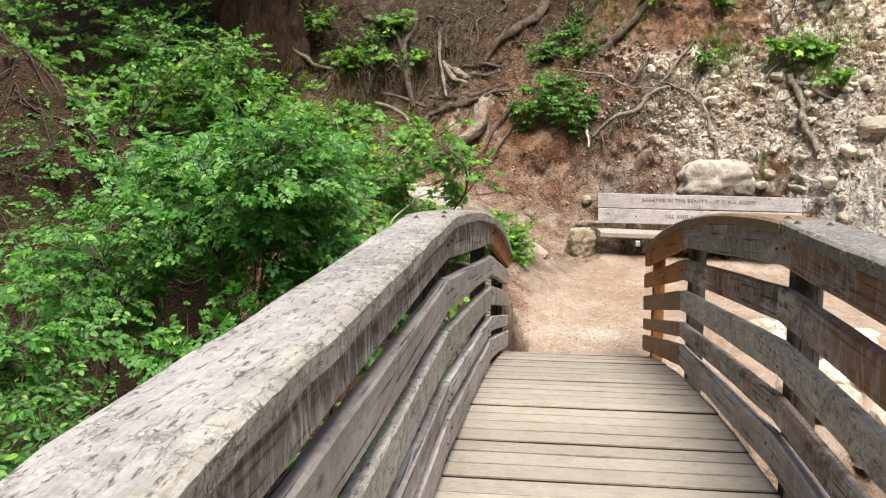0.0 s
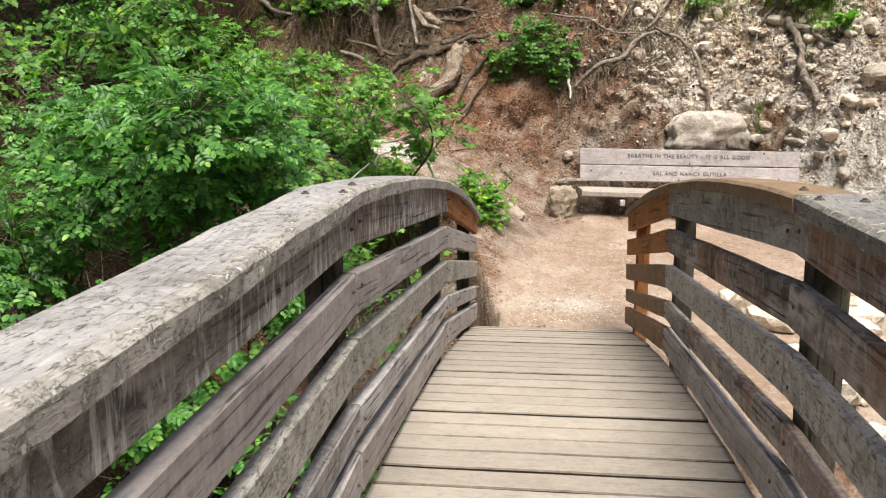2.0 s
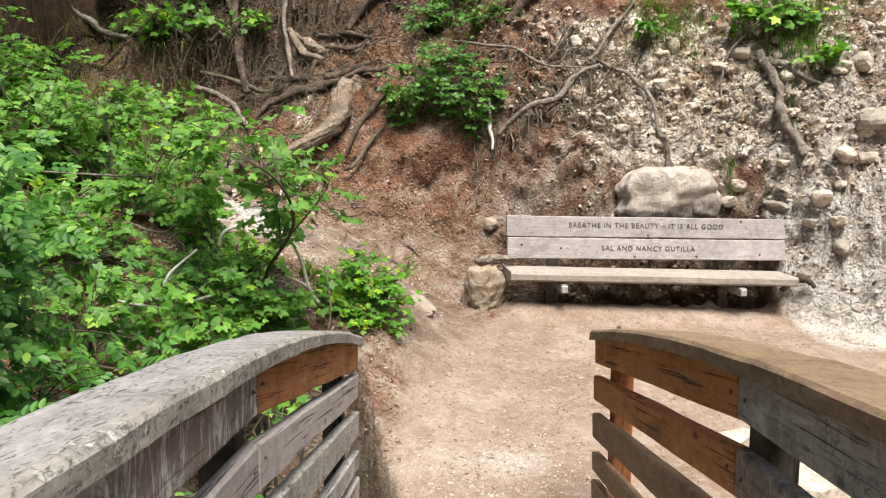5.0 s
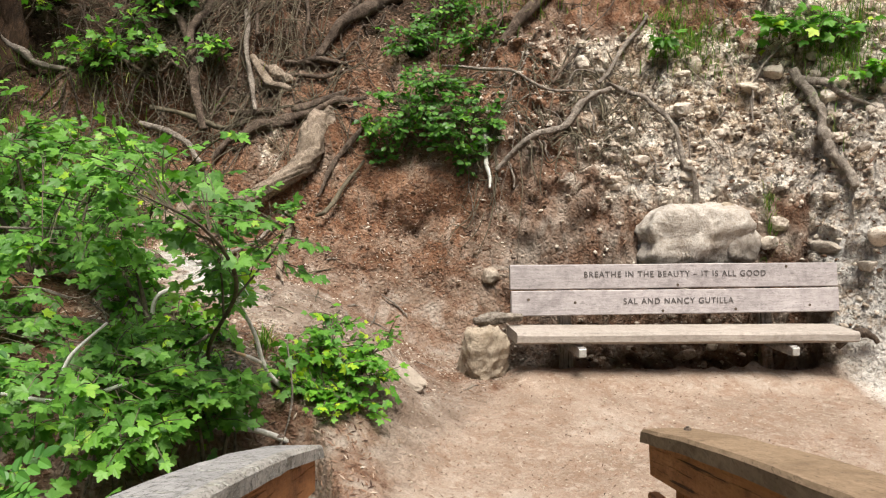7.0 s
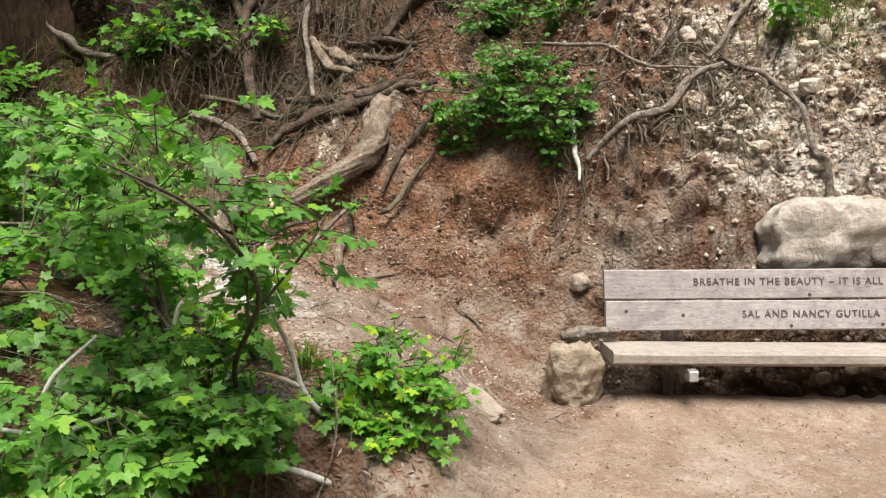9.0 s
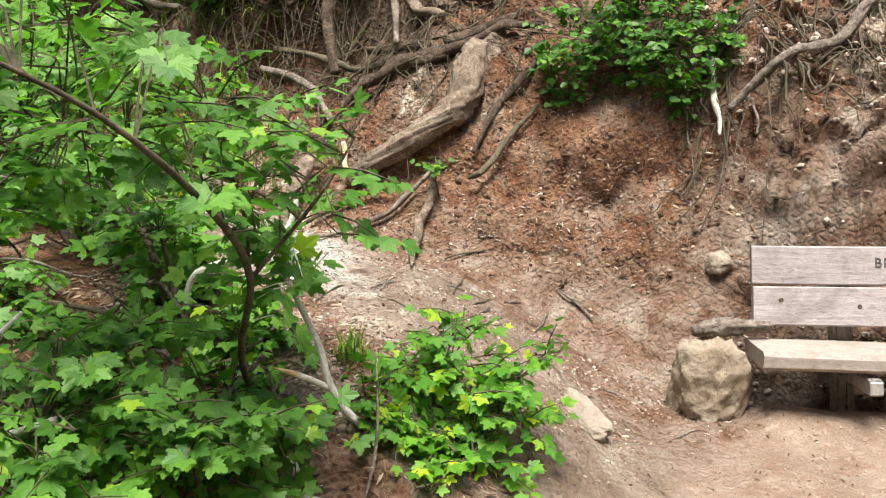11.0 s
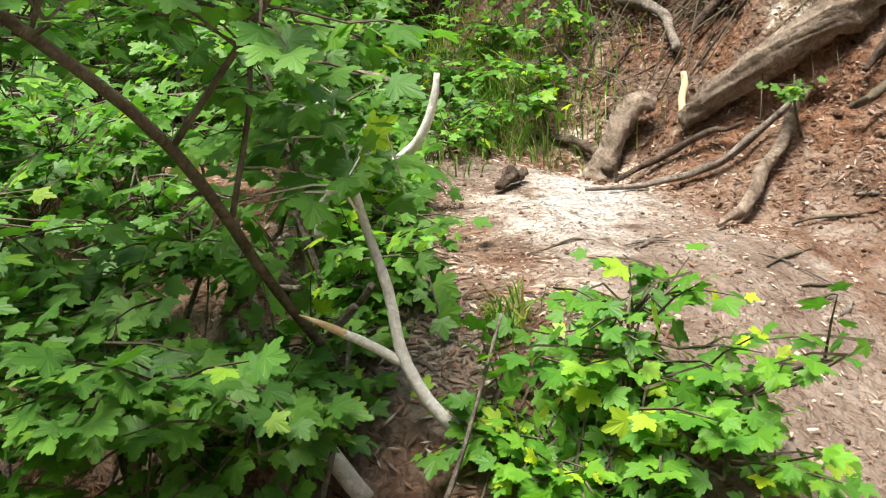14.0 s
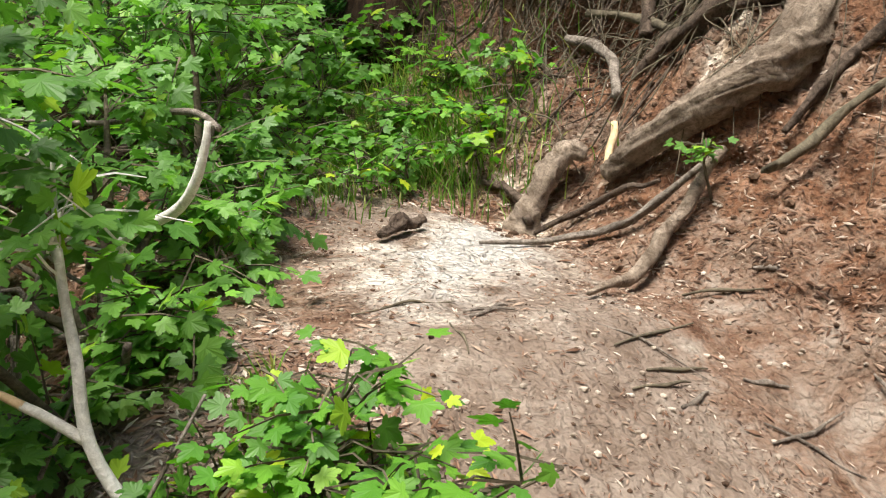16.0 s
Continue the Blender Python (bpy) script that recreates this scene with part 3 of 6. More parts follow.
def spread(*stops):
    """Grid lines: (from, to, step) runs joined."""
    out = []
    for a, b, s in stops:
        out += list(np.arange(a, b - s * 0.5, s))
    out.append(stops[-1][1])
    return np.array(out)


gx = spread((-70, -14, 7), (-14, -4, 0.5), (-4, -1.2, 0.055), (-1.2, 1.6, 0.03), (1.6, 5.4, 0.02), (5.4, 6.2, 0.05), (6.2, 14, 0.4), (14, 70, 7))
gy = spread((-70, -12, 6), (-12, 4, 0.4), (4, 7, 0.12), (7, 9.6, 0.05), (9.6, 9.98, 0.025), (9.98, 10.9, 0.0085), (10.9, 11.7, 0.017), (11.7, 13.4, 0.05), (13.4, 24, 0.4), (24, 80, 7))
GX, GY = np.meshgrid(gx, gy)
SKIN, BLOCK, SEAM = lay(GX, GY)
nx, ny = len(gx), len(gy)
idx = np.arange(nx * ny).reshape(ny, nx)
quads = np.stack([idx[:-1, :-1], idx[:-1, 1:], idx[1:, 1:], idx[1:, :-1]], -1).reshape(-1, 4)
gme = bpy.data.meshes.new("ground")
gme.from_pydata(SKIN.reshape(-1, 3).tolist(), [], quads.tolist())
gme.materials.append(SOIL)
gme.shade_smooth()
# kind of soil by place: marl on the cut bank, sand where feet go, humus by the creek
foot_d = GY - bank_foot(GX)
marl = smooth((GX - 2.25 + 0.25 * foot_d) / 0.9) * smooth((foot_d + 0.25) / 0.3) * (1 - 0.95 * smooth((foot_d - 0.95) / 0.45))
# pale marl swapped for browner soil under the bench, as painted shade
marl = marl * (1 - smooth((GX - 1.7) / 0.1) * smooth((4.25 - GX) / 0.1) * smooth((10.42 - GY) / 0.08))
marl = np.maximum(marl, 1.1 * np.exp(-((GX + 0.25 + 0.42 * (GY - 10.1)) / 0.31) ** 2 - ((GY - 10.25) / 0.78) ** 2))

marl = np.maximum(marl, 1.1 * np.exp(-((GX - 0.17) / 0.10) ** 2 - ((GY - 11.13) / 0.09) ** 2))


def marl_spot(x, y):
    return 1.1 * np.exp(-((x + 0.25 + 0.42 * (y - 10.1)) / 0.30) ** 2 - ((y - 10.3) / 0.72) ** 2)


def trail(x, y):
    """How near a place is to the trodden line, 1 on it."""
    line = ((1.25, 7.2), (1.3, 8.2), (1.2, 9.0), (0.75, 9.55), (0.15, 9.85), (-0.45, 10.2), (-1.3, 10.45), (-3.0, 10.7))
    best = np.full(np.shape(x), 9.0)
    for (ax, ay), (bx, by) in zip(line, line[1:]):
        ux, uy = bx - ax, by - ay
        t = np.clip(((x - ax) * ux + (y - ay) * uy) / (ux * ux + uy * uy), 0, 1)
        best = np.minimum(best, np.hypot(x - ax - t * ux, y - ay - t * uy))
    return smooth(1.25 - best / 0.42)


west = np.interp(GY, (6.5, 8.2, 9.0, 9.8), (0.2, 0.55, 1.0, 1.5))
sand = smooth((0.12 - foot_d) / 0.35) * smooth((GX - west) / 0.5) * smooth((GY - 5.4) / 0.5)
worn = np.clip(0.9 * smooth((GX - 4.0) / 0.4) * smooth((GY - 8.9) / 0.5) * smooth((0.35 - foot_d) / 0.3) + trail(GX, GY) * 0.9 + 0.55 * smooth((11.0 - GY) / 0.6) * smooth((GX + 1.5) / 1.0), 0, 1)
marl = np.maximum(marl, 0.50 * np.exp(-((GX - 1.40) / 0.52) ** 2 - ((GY - 7.58) / 0.25) ** 2))
scree = smooth((GX - 4.0) / 0.4) * smooth((GY - 8.9) / 0.5)
marl = np.maximum(marl, 0.75 * scree)
sand = sand * (1 - 0.75 * scree) * (1 - smooth(marl_spot(GX, GY)))
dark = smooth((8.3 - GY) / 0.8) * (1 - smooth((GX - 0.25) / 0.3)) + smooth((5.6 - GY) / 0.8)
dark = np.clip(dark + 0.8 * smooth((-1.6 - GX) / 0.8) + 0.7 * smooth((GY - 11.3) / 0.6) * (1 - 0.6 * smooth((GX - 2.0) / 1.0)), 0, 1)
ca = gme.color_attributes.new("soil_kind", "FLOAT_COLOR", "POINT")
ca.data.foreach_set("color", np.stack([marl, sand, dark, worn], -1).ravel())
cb = gme.color_attributes.new("blocks", "FLOAT_COLOR", "POINT")
cb.data.foreach_set("color", np.stack([BLOCK, SEAM, BLOCK, np.ones_like(SEAM)], -1).ravel())
tagged(new("ground", gme), "red-brown gully ground with pale marl bank and trodden sandy path", "ground", kind="structure")


# ---- the arched footbridge ----
HEAD = radians(-7.4)
END = Vector((1.12, 7.086, 0))
ALONG = Vector((-math.sin(HEAD), math.cos(HEAD), 0))
ACROSS = Vector((math.cos(HEAD), math.sin(HEAD), 0))
HALF = 0.56
SPAN = 10.7


def deck_z(s):
    return 0.30 - 0.0244 * (s + 5.35) ** 2


def rail_z(s, side):
    """Height of the bridge line that the handrail follows: bent on the end length, straight boards from bay to bay on the rest, sagging a little on the left."""
    if s >= JOINT:
        return deck_z(s) - (0.045 * max(0.0, 1 + s / 2) ** 2 if side < 0 else 0.01 * max(0.0, 1 + s / 2))
    line = float(np.interp(s, KNOTS[::-1], [deck_z(k) for k in KNOTS[::-1]]))
    return line - (0.024 * min(1.0, (JOINT - s) / 1.6) if side < 0 else 0.0)


def on_bridge(s, a, h):
    """The place s along the bridge (0 at the far end), a across, h above the deck."""
    p = END + ALONG * s + ACROSS * a
    return Vector((p.x, p.y, deck_z(s) + h))


bridge = thing("footbridge", "arched weathered timber footbridge with plank deck over the gully", "bridge", tuple(on_bridge(-5.35, 0, -0.3)))
bpy.context.view_layer.update()
for a in (-0.42, 0.42):
    for i in range(8):
        s0, s1 = -SPAN + SPAN * i / 8, -SPAN + SPAN * (i + 1) / 8
        board("girder", on_bridge(s0, a, -0.17), on_bridge(s1, a, -0.17), 0.12, 0.26, DARK_WOOD, bridge, "dark timber girder", seed=i)
JOINT = -4.2
POSTS = [-0.22, -2.02, -4.2, -6.4, -8.6, -10.5]
KNOTS = [0.0, -2.02, -4.2, -6.4, -8.6, -10.7]
RAILS = [(0.882, 0.105), (0.703, 0.117), (0.518, 0.118), (0.325, 0.09), (0.186, 0.125)]
for side in (-1, 1):
    for i, s in enumerate(POSTS):
        board("post", on_bridge(s, side * (HALF + 0.092), -0.3), on_bridge(s, side * (HALF + 0.092), 0.84), 0.09, 0.09, RUST_WOOD if i == 0 and side > 0 else POST_WOOD, bridge, up=ALONG, seed=i)
    for b in range(5):
        s0, s1 = KNOTS[b + 1], KNOTS[b]
        for r, (top, deep) in enumerate(RAILS):
            if side > 0:
                mat = RUST_WOOD if b == 0 else (DARK_WOOD if (r == 0 and b != 1) or r in (1, 3) else (CRUST_WOOD if r == 2 else (SMOOTH_WOOD if r == 4 else GREY_WOOD)))
                if b == 0 and r > 1:
                    mat = TAN_WOOD
            else:
                mat = RUST_WOOD if (b == 0 and r == 0) else (DRIP_WOOD, SMOOTH_WOOD, CRUST_WOOD, GREY_WOOD, SMOOTH_WOOD)[r]
            g, more = 0.004, 0.036 if r == 0 and b < 2 else 0.0
            sag0, sag1 = ((rail_z(k, side) - deck_z(k) if r == 0 else 0.0) for k in (s0, s1))
            board("rail_board", on_bridge(s0 + g, side * (HALF + 0.023), top - deep / 2 + sag0 + more / 2), on_bridge(s1 - g, side * (HALF + 0.023), top - deep / 2 + sag1 + more / 2), 0.042, deep + more, mat, bridge, seed=b * 10 + r + (50 if side > 0 else 0))
CAP_W = 0.18
# handrail caps, bent to the arch in lengths
def cap(s0, s1, side, material, label, seed):
    rng = random.Random(seed)
    bm = bmesh.new()
    w, th, c = CAP_W, 0.046, 0.010
    outline = [(-w / 2, 0), (w / 2, 0), (w / 2, th - c), (w / 2 - c, th), (w / 2 - 0.034, th + 0.001), (-w / 2 + 0.034, th + 0.001), (-w / 2 + c, th), (-w / 2, th - c)]
    rings = []
    n = max(6, int((s1 - s0) / 0.12))
    for i in range(n + 1):
        s = s0 + (s1 - s0) * i / n
        dy, dz = rng.uniform(-0.003, 0.003), rng.uniform(-0.002, 0.002)
        rings.append([bm.verts.new(on_bridge(s, side * (HALF - 0.022 + CAP_W / 2) + a + dy + rng.uniform(-0.002, 0.002), 0.888 + h + dz + rail_z(s, side) - deck_z(s)) - bridge.location) for a, h in outline])
    for r0, r1 in zip(rings, rings[1:]):
        for k in range(8):
            f = bm.faces.new((r0[k], r0[(k + 1) % 8], r1[(k + 1) % 8], r1[k]))
            f.material_index = int(k in ((1, 2, 3) if side < 0 else (5, 6, 7)))
    bm.faces.new(rings[0][::-1])
    bm.faces.new(rings[-1])
    bmesh.ops.recalc_face_normals(bm, faces=bm.faces)
    turn = Matrix.Rotation(HEAD, 4, "Z")
    bmesh.ops.transform(bm, matrix=turn.inverted(), verts=bm.verts)
    ob = part("handrail_cap", bm, material, bridge, label)
    ob.data.materials.append(CAP_EDGE if material is CAP_WOOD else material)
    ob.matrix_local = turn
    return ob


for side, joints in ((-1, (0.03, -4.2, -8.6, -10.75)), (1, (0.03, -4.26, -8.6, -10.75))):
    for i, (s1, s0) in enumerate(zip(joints, joints[1:])):
        new_wood = side > 0 and i == 0
        cap(s0 + 0.003, s1 - 0.003, side, CAP_BROWN if new_wood else CAP_WOOD, "newer brown handrail cap" if new_wood else "lichen-spotted grey handrail cap", i + 7 * side)

def bolt(parent, at, r=0.013):
    bm = bmesh.new()
    bmesh.ops.create_cone(bm, cap_ends=True, segments=14, radius1=r, radius2=r * 0.8, depth=0.005)
    bmesh.ops.create_cone(bm, cap_ends=True, segments=6, radius1=r * 0.45, radius2=r * 0.4, depth=0.008, matrix=Matrix.Translation((0, 0, 0.003)))
    ob = part("bolt", bm, IRON, parent, "rusted bolt head")
    ob.location = Vector(at) - parent.location
    return ob


rng_nail = random.Random(4)
for side, joints in ((-1, (-4.2, -8.6)), (1, (-4.26, -8.6))):
    for j in joints:
        for ds, da in ((0.11, 0.055), (-0.10, 0.03), (-0.13, 0.12)):
            bolt(bridge, on_bridge(j + ds, side * (HALF - 0.022 + da), 0.936 + rail_z(j + ds, side) - deck_z(j + ds)))
    bolt(bridge, on_bridge(-0.22, side * (HALF + 0.07), 0.936))
for side in (-1, 1):
    for j in KNOTS[1:-1]:
        for top, deep in RAILS:
            for ds in (-0.05, 0.05):
                nail = bolt(bridge, on_bridge(j + ds, side * (HALF + 0.0005), top - deep * rng_nail.uniform(0.3, 0.7)), 0.006)
                nail.rotation_euler = (0, radians(90), HEAD)

# ---- the bench ----
BL, BR = Vector((1.83, 10.1, 0.754)), Vector((4.236, 10.1, 0.694))
bench = thing("bench", "pale weathered plank bench with engraved words against the bank", "bench", (3.03, 9.9, 0.0))
bpy.context.view_layer.update()
lean = Vector((0, 0.16, 1)).normalized()
for lo, hi in ((0.003, 0.176), (0.186, 0.358)):
    mid = (lo + hi) / 2
    p, q = BL - lean * (0.362 - mid), BR - lean * (0.362 - mid)
    board("backrest_board", p, q, 0.042, hi - lo, BENCH_WOOD, bench, up=lean, wear=0.003, seed=int(hi * 100))
board("seat", (1.80, 9.895, 0.302), (4.20, 9.895, 0.210), 0.36, 0.075, SEAT_WOOD, bench, "bleached thick slab seat", wear=0.006, seed=5, c=0.016)

# engraved words on the backrest
def words(text, height, at, parent):
    cu = bpy.data.curves.new("lettering", "FONT")
    cu.body, cu.size, cu.align_x, cu.align_y = text, height, "CENTER", "CENTER"
    cu.extrude, cu.space_character, cu.space_word, cu.offset = 0.0012, 1.18, 1.05, 0.0004
    tmp = bpy.data.objects.new("lettering", cu)
    me = bpy.data.meshes.new_from_object(tmp)
    bpy.data.objects.remove(tmp)
    x = (BR - BL).normalized()
    y = (lean - x * lean.dot(x)).normalized()
    m = Matrix((x, y, x.cross(y))).transposed().to_4x4()
    m.translation = Vector(at)
    whole = bmesh.new()
    whole.from_mesh(me)
    bpy.data.meshes.remove(me)
    left = set(whole.verts)
    while left:
        grown, edge = set(), [left.pop()]
        while edge:
            v = edge.pop()
            grown.add(v)
            for e in v.link_edges:
                o = e.other_vert(v)
                if o in left:
                    left.discard(o)
                    edge.append(o)
        one = bmesh.new()
        at_new = {v: one.verts.new(v.co) for v in grown}
        for f in {f for v in grown for f in v.link_faces}:
            one.faces.new([at_new[v] for v in f.verts])
        ob = part("letter", one, LETTER, parent, "dark engraved capital")
        ob.matrix_local = parent.matrix_local.inverted() @ m
    whole.free()


def on_back(u, v, off=0.0235):
    """A place on the backrest's face: u metres from its left end, v down from its top edge."""
    p = BL + (BR - BL).normalized() * u - lean * v
    return p + Vector((0, -1, 0.16)).normalized() * off


words("BREATHE IN THE BEAUTY \u2013 IT IS ALL GOOD", 0.058, on_back(1.19, 0.078), bench)
words("SAL AND NANCY GUTILLA", 0.058, on_back(1.20, 0.268), bench)
for x in (2.23, 3.72):
    zs = 0.30 - 0.039 * (x - 1.78)
    board("seat_bearer", (x, 9.70, zs - 0.085), (x, 10.12, zs - 0.085), 0.05, 0.07, GREY_WOOD, bench, seed=3)
    end = bmesh.new()
    bmesh.ops.create_cube(end, size=1, matrix=Matrix.Translation((x - 3.03, 9.692 - 9.9, zs - 0.085)) @ Matrix.Diagonal((0.052, 0.012, 0.055, 1)))
    bmesh.ops.bevel(end, geom=end.edges[:], offset=0.004, segments=1, affect="EDGES")
    part("end_plate", end, STEEL, bench, "pale metal end plate")
    board("back_post", (x, 10.06, -0.42), (x, 10.175, 0.66 - 0.025 * (x - 2.23)), 0.09, 0.06, DARK_WOOD, bench, up=(0, 1, 0), seed=4)
for u, v in ((0.12, 0.245), (0.45, 0.27), (1.2, 0.155), (1.08, 0.335), (1.62, 0.33), (2.18, 0.31), (2.02, 0.03)):
    k = bmesh.new()
    bmesh.ops.create_cone(k, cap_ends=True, segments=10, radius1=0.011, radius2=0.009, depth=0.004)
    kn = part("bolt", k, IRON, bench)
    kn.matrix_local = Matrix.Translation(on_back(u, v, 0.0225) - bench.location) @ pose(0, 0, 0, 81)


# ---- plants ----
def maple_template():
    """A five-lobed leaf, one unit long, stalk end at the origin."""
    tips = ((-112, 0.48), (-56, 0.80), (0, 0.98), (56, 0.80), (112, 0.48))
    notch = ((-86, 0.38), (-29, 0.48), (29, 0.48), (86, 0.38))
    pts = [(0.0, 0.0)]
    for i, (a, r) in enumerate(tips):
        for da, k in ((-20, 0.76), (-12, 0.74), (-10, 0.88), (0, 1.0), (10, 0.88), (12, 0.74), (20, 0.76)):
            t = radians(a + da)
            pts.append((math.sin(t) * r * k * 0.92, 0.12 + math.cos(t) * r * k * 0.88))
        if i < 4:
            t = radians(notch[i][0])
            pts.append((math.sin(t) * notch[i][1], 0.12 + math.cos(t) * notch[i][1]))
    v = [(0.0, 0.16)] + pts
    V = np.array([(x, y, -0.22 * (x * x + (y - 0.2) ** 2) + 0.10 * abs(x)) for x, y in v])
    n = len(pts)
    return V, [(0, 1 + (i + 1) % n, 1 + i) for i in range(n)]


def oval_template(wide=0.42):
    o = [(0, 0), (wide * 0.8, 0.22), (wide, 0.5), (wide * 0.7, 0.8), (0, 1.0), (-wide * 0.7, 0.8), (-wide, 0.5), (-wide * 0.8, 0.22)]
    V = np.array([(x * 0.62, y, 0.16 * abs(x) - 0.16 * y * y) for x, y in o] + [(0, 0.5, -0.06)])
    return V, [(8, (i + 1) % 8, i) for i in range(8)]


def compound_template():
    """A feather leaf of seven leaflets."""
    V, F, n = [], [], 0
    ov, of = oval_template(0.5)
    places = [(0.0, 0.72, 0, 0.36)]
    for k, y in enumerate((0.25, 0.46, 0.66)):
        places += [(0.02, y, -62, 0.33), (-0.02, y, 62, 0.33)]
    for x, y, a, s in places:
        c, sn = math.cos(radians(a)), math.sin(radians(a))
        w = ov * s
        V.append(np.stack([x + w[:, 0] * c - w[:, 1] * sn, y + w[:, 0] * sn + w[:, 1] * c, w[:, 2] - 0.18 * y * y], 1))
        F += [tuple(i + n for i in f) for f in of]
        n += len(ov)
    return np.vstack(V), F


TEMPLATES = {"maple": maple_template(), "oval": oval_template(), "round": oval_template(0.72), "feather": compound_template()}


def unit(a):
    return a / (np.linalg.norm(a, axis=-1, keepdims=True) + 1e-9)


def scatter_mesh(name, template, at, forward, normal, size, material, parent=None, label=""):
    """Copies of a template joined in one mesh: forward is its y, normal its z."""
    V, F = template
    f = unit(forward)
    r = unit(np.cross(f, normal))
    n = np.cross(r, f)
    P = at[:, None, :] + size[:, None, None] * (V[None, :, 0:1] * r[:, None, :] + V[None, :, 1:2] * f[:, None, :] + V[None, :, 2:3] * n[:, None, :])
    k = len(V)
    faces = (np.array(F)[None] + (np.arange(len(at)) * k)[:, None, None]).reshape(-1, len(F[0]))
    me = bpy.data.meshes.new(name)
    me.from_pydata(P.reshape(-1, 3).tolist(), [], faces.tolist())
    me.materials.append(material)
    ob = new(name, me)
    ob.parent = parent
    if label:
        tagged(ob, label)
    return ob


def merge(parts):
    V, F, n = [], [], 0
    for v, f in parts:
        V.append(v)
        F += [tuple(i + n for i in q) for q in f]
        n += len(v)
    return np.vstack(V), F


def thin(p, q, r0, r1, sag=0.0):
    """A three-sided twig."""
    p, q = np.array(p, float), np.array(q, float)
    d = unit(q - p)
    a = unit(np.cross(d, (0.3, 0.2, 0.93)))
    b = np.cross(d, a)
    mid = (p + q) / 2 + np.array((0, 0, sag))
    V = []
    for c, r in ((p, r0), (mid, (r0 + r1) / 2), (q, r1)):
        for k in range(3):
            t = k * 2.094
            V.append(c + r * (math.cos(t) * a + math.sin(t) * b))
    F = [(i * 3 + j, i * 3 + (j + 1) % 3, i * 3 + 3 + (j + 1) % 3, i * 3 + 3 + j) for i in range(2) for j in range(3)]
    return np.array(V), F


def plant(name, label, category, base, stems, blobs, sprays, leaf, size, material, bark_mat, seed, group="", leaves=8, flat=0.35, reach=1.0, loose=0):
    """A shrub or young tree: stems (points, radii, material), crowns as blobs (centre, radii), leafy sprays on twigs in them."""
    rng = np.random.RandomState(seed)
    top = thing(name, label, category, base, group)
    o = np.array(base)
    nodes = []
    for i, (pts, radii, *mat) in enumerate(stems):
        limb("stem", [np.array(p) - o for p in pts], radii, mat[0] if mat else bark_mat, top, seed=seed + i, sides=7, rough=0.08)
        pts = np.array(pts)
        for a, b in zip(pts, pts[1:]):
            nodes += [a + (b - a) * t for t in np.linspace(0.15, 1, 4)]
    nodes = np.array(nodes)
    weight = np.array([r[0] * r[1] * r[2] for _, r in blobs]) ** 0.8
    pick = rng.choice(len(blobs), sprays, p=weight / weight.sum())
    C, R = np.array([b[0] for b in blobs])[pick], np.array([b[1] for b in blobs])[pick]
    way = unit(rng.randn(sprays, 3))
    at = C + R * way * (rng.rand(sprays, 1) ** 0.42)
    at[:, 2] = np.maximum(at[:, 2], ground_z(at[:, 0], at[:, 1]) + 0.06)
    out = unit((at - C) / R * np.array((1, 1, flat)) + 0.45 * rng.randn(sprays, 3) * np.array((1, 1, 0.5)))
    pos, fwd, nrm, siz = [], [], [], []
    twigs = []
    for c, d in zip(at, out):
        ln = rng.uniform(1.8, 3.6) * size * reach
        start = c - d * ln * 0.5
        near = nodes[np.argmin(((nodes - start) ** 2 * np.array((1, 1, 1.6))).sum(1) + rng.rand(len(nodes)) * 0.02)]
        if np.linalg.norm(near - start) < 1.3:
            twigs.append(thin(near - o, start - o, 0.0032, 0.0024, rng.uniform(-0.02, 0.05)))
        twigs.append(thin(start - o, c + d * ln * 0.5 - o, 0.0035, 0.0014, 0.01))
        side = unit(np.cross(d, (0, 0, 1)))
        up = unit(np.cross(side, d))
        m = leaves + rng.randint(-2, 3)
        for k in range(m):
            t = k / max(1, m - 1)
            s = 1 if k % 2 else -1
            if k == m - 1:
                f = d
            else:
                f = unit(d * rng.uniform(0.3, 0.9) + side * s * rng.uniform(0.5, 1.0) + up * rng.uniform(-0.35, 0.15))
            sz = size * rng.uniform(0.55, 1.15) * (0.65 + 0.35 * (1 - abs(t - 0.5)))
            pos.append(start + d * ln * t + f * size * rng.uniform(0.1, 0.5))
            fwd.append(f + np.array((0, 0, -0.22)))
            nrm.append(unit(up + 0.36 * rng.randn(3) + np.array((0.22, -0.55, 0.0))))
            siz.append(sz)
    V, F = merge(twigs)
    tagged(mesh_ob("branchwork", V, F, bark_mat, top), kind="stuff")
    pos, fwd, nrm, siz = np.array(pos) - o, unit(np.array(fwd)), np.array(nrm), np.array(siz)
    if loose:
        me = bpy.data.meshes.new("leaf")
        me.from_pydata(TEMPLATES[leaf][0].tolist(), [], TEMPLATES[leaf][1])
        me.materials.append(material)
        near = np.argsort(-(pos[:, 0] + 0.3 * pos[:, 2]))[:loose]
        for i in near:
            f = Vector(fwd[i])
            r = f.cross(Vector(nrm[i])).normalized()
            m = Matrix((r, f, r.cross(f))).transposed().to_4x4() @ Matrix.Scale(siz[i], 4)
            m.translation = pos[i]
            ob = new("leaf", me)
            ob.parent, ob.matrix_basis = top, m
        keep = np.setdiff1d(np.arange(len(pos)), near)
        pos, fwd, nrm, siz = pos[keep], fwd[keep], nrm[keep], siz[keep]
    if len(pos):
        tagged(scatter_mesh("foliage", TEMPLATES[leaf], pos, fwd, nrm, siz, material, top), kind="stuff")
    return top


def gz(x, y):
    return float(ground_z(x, y))


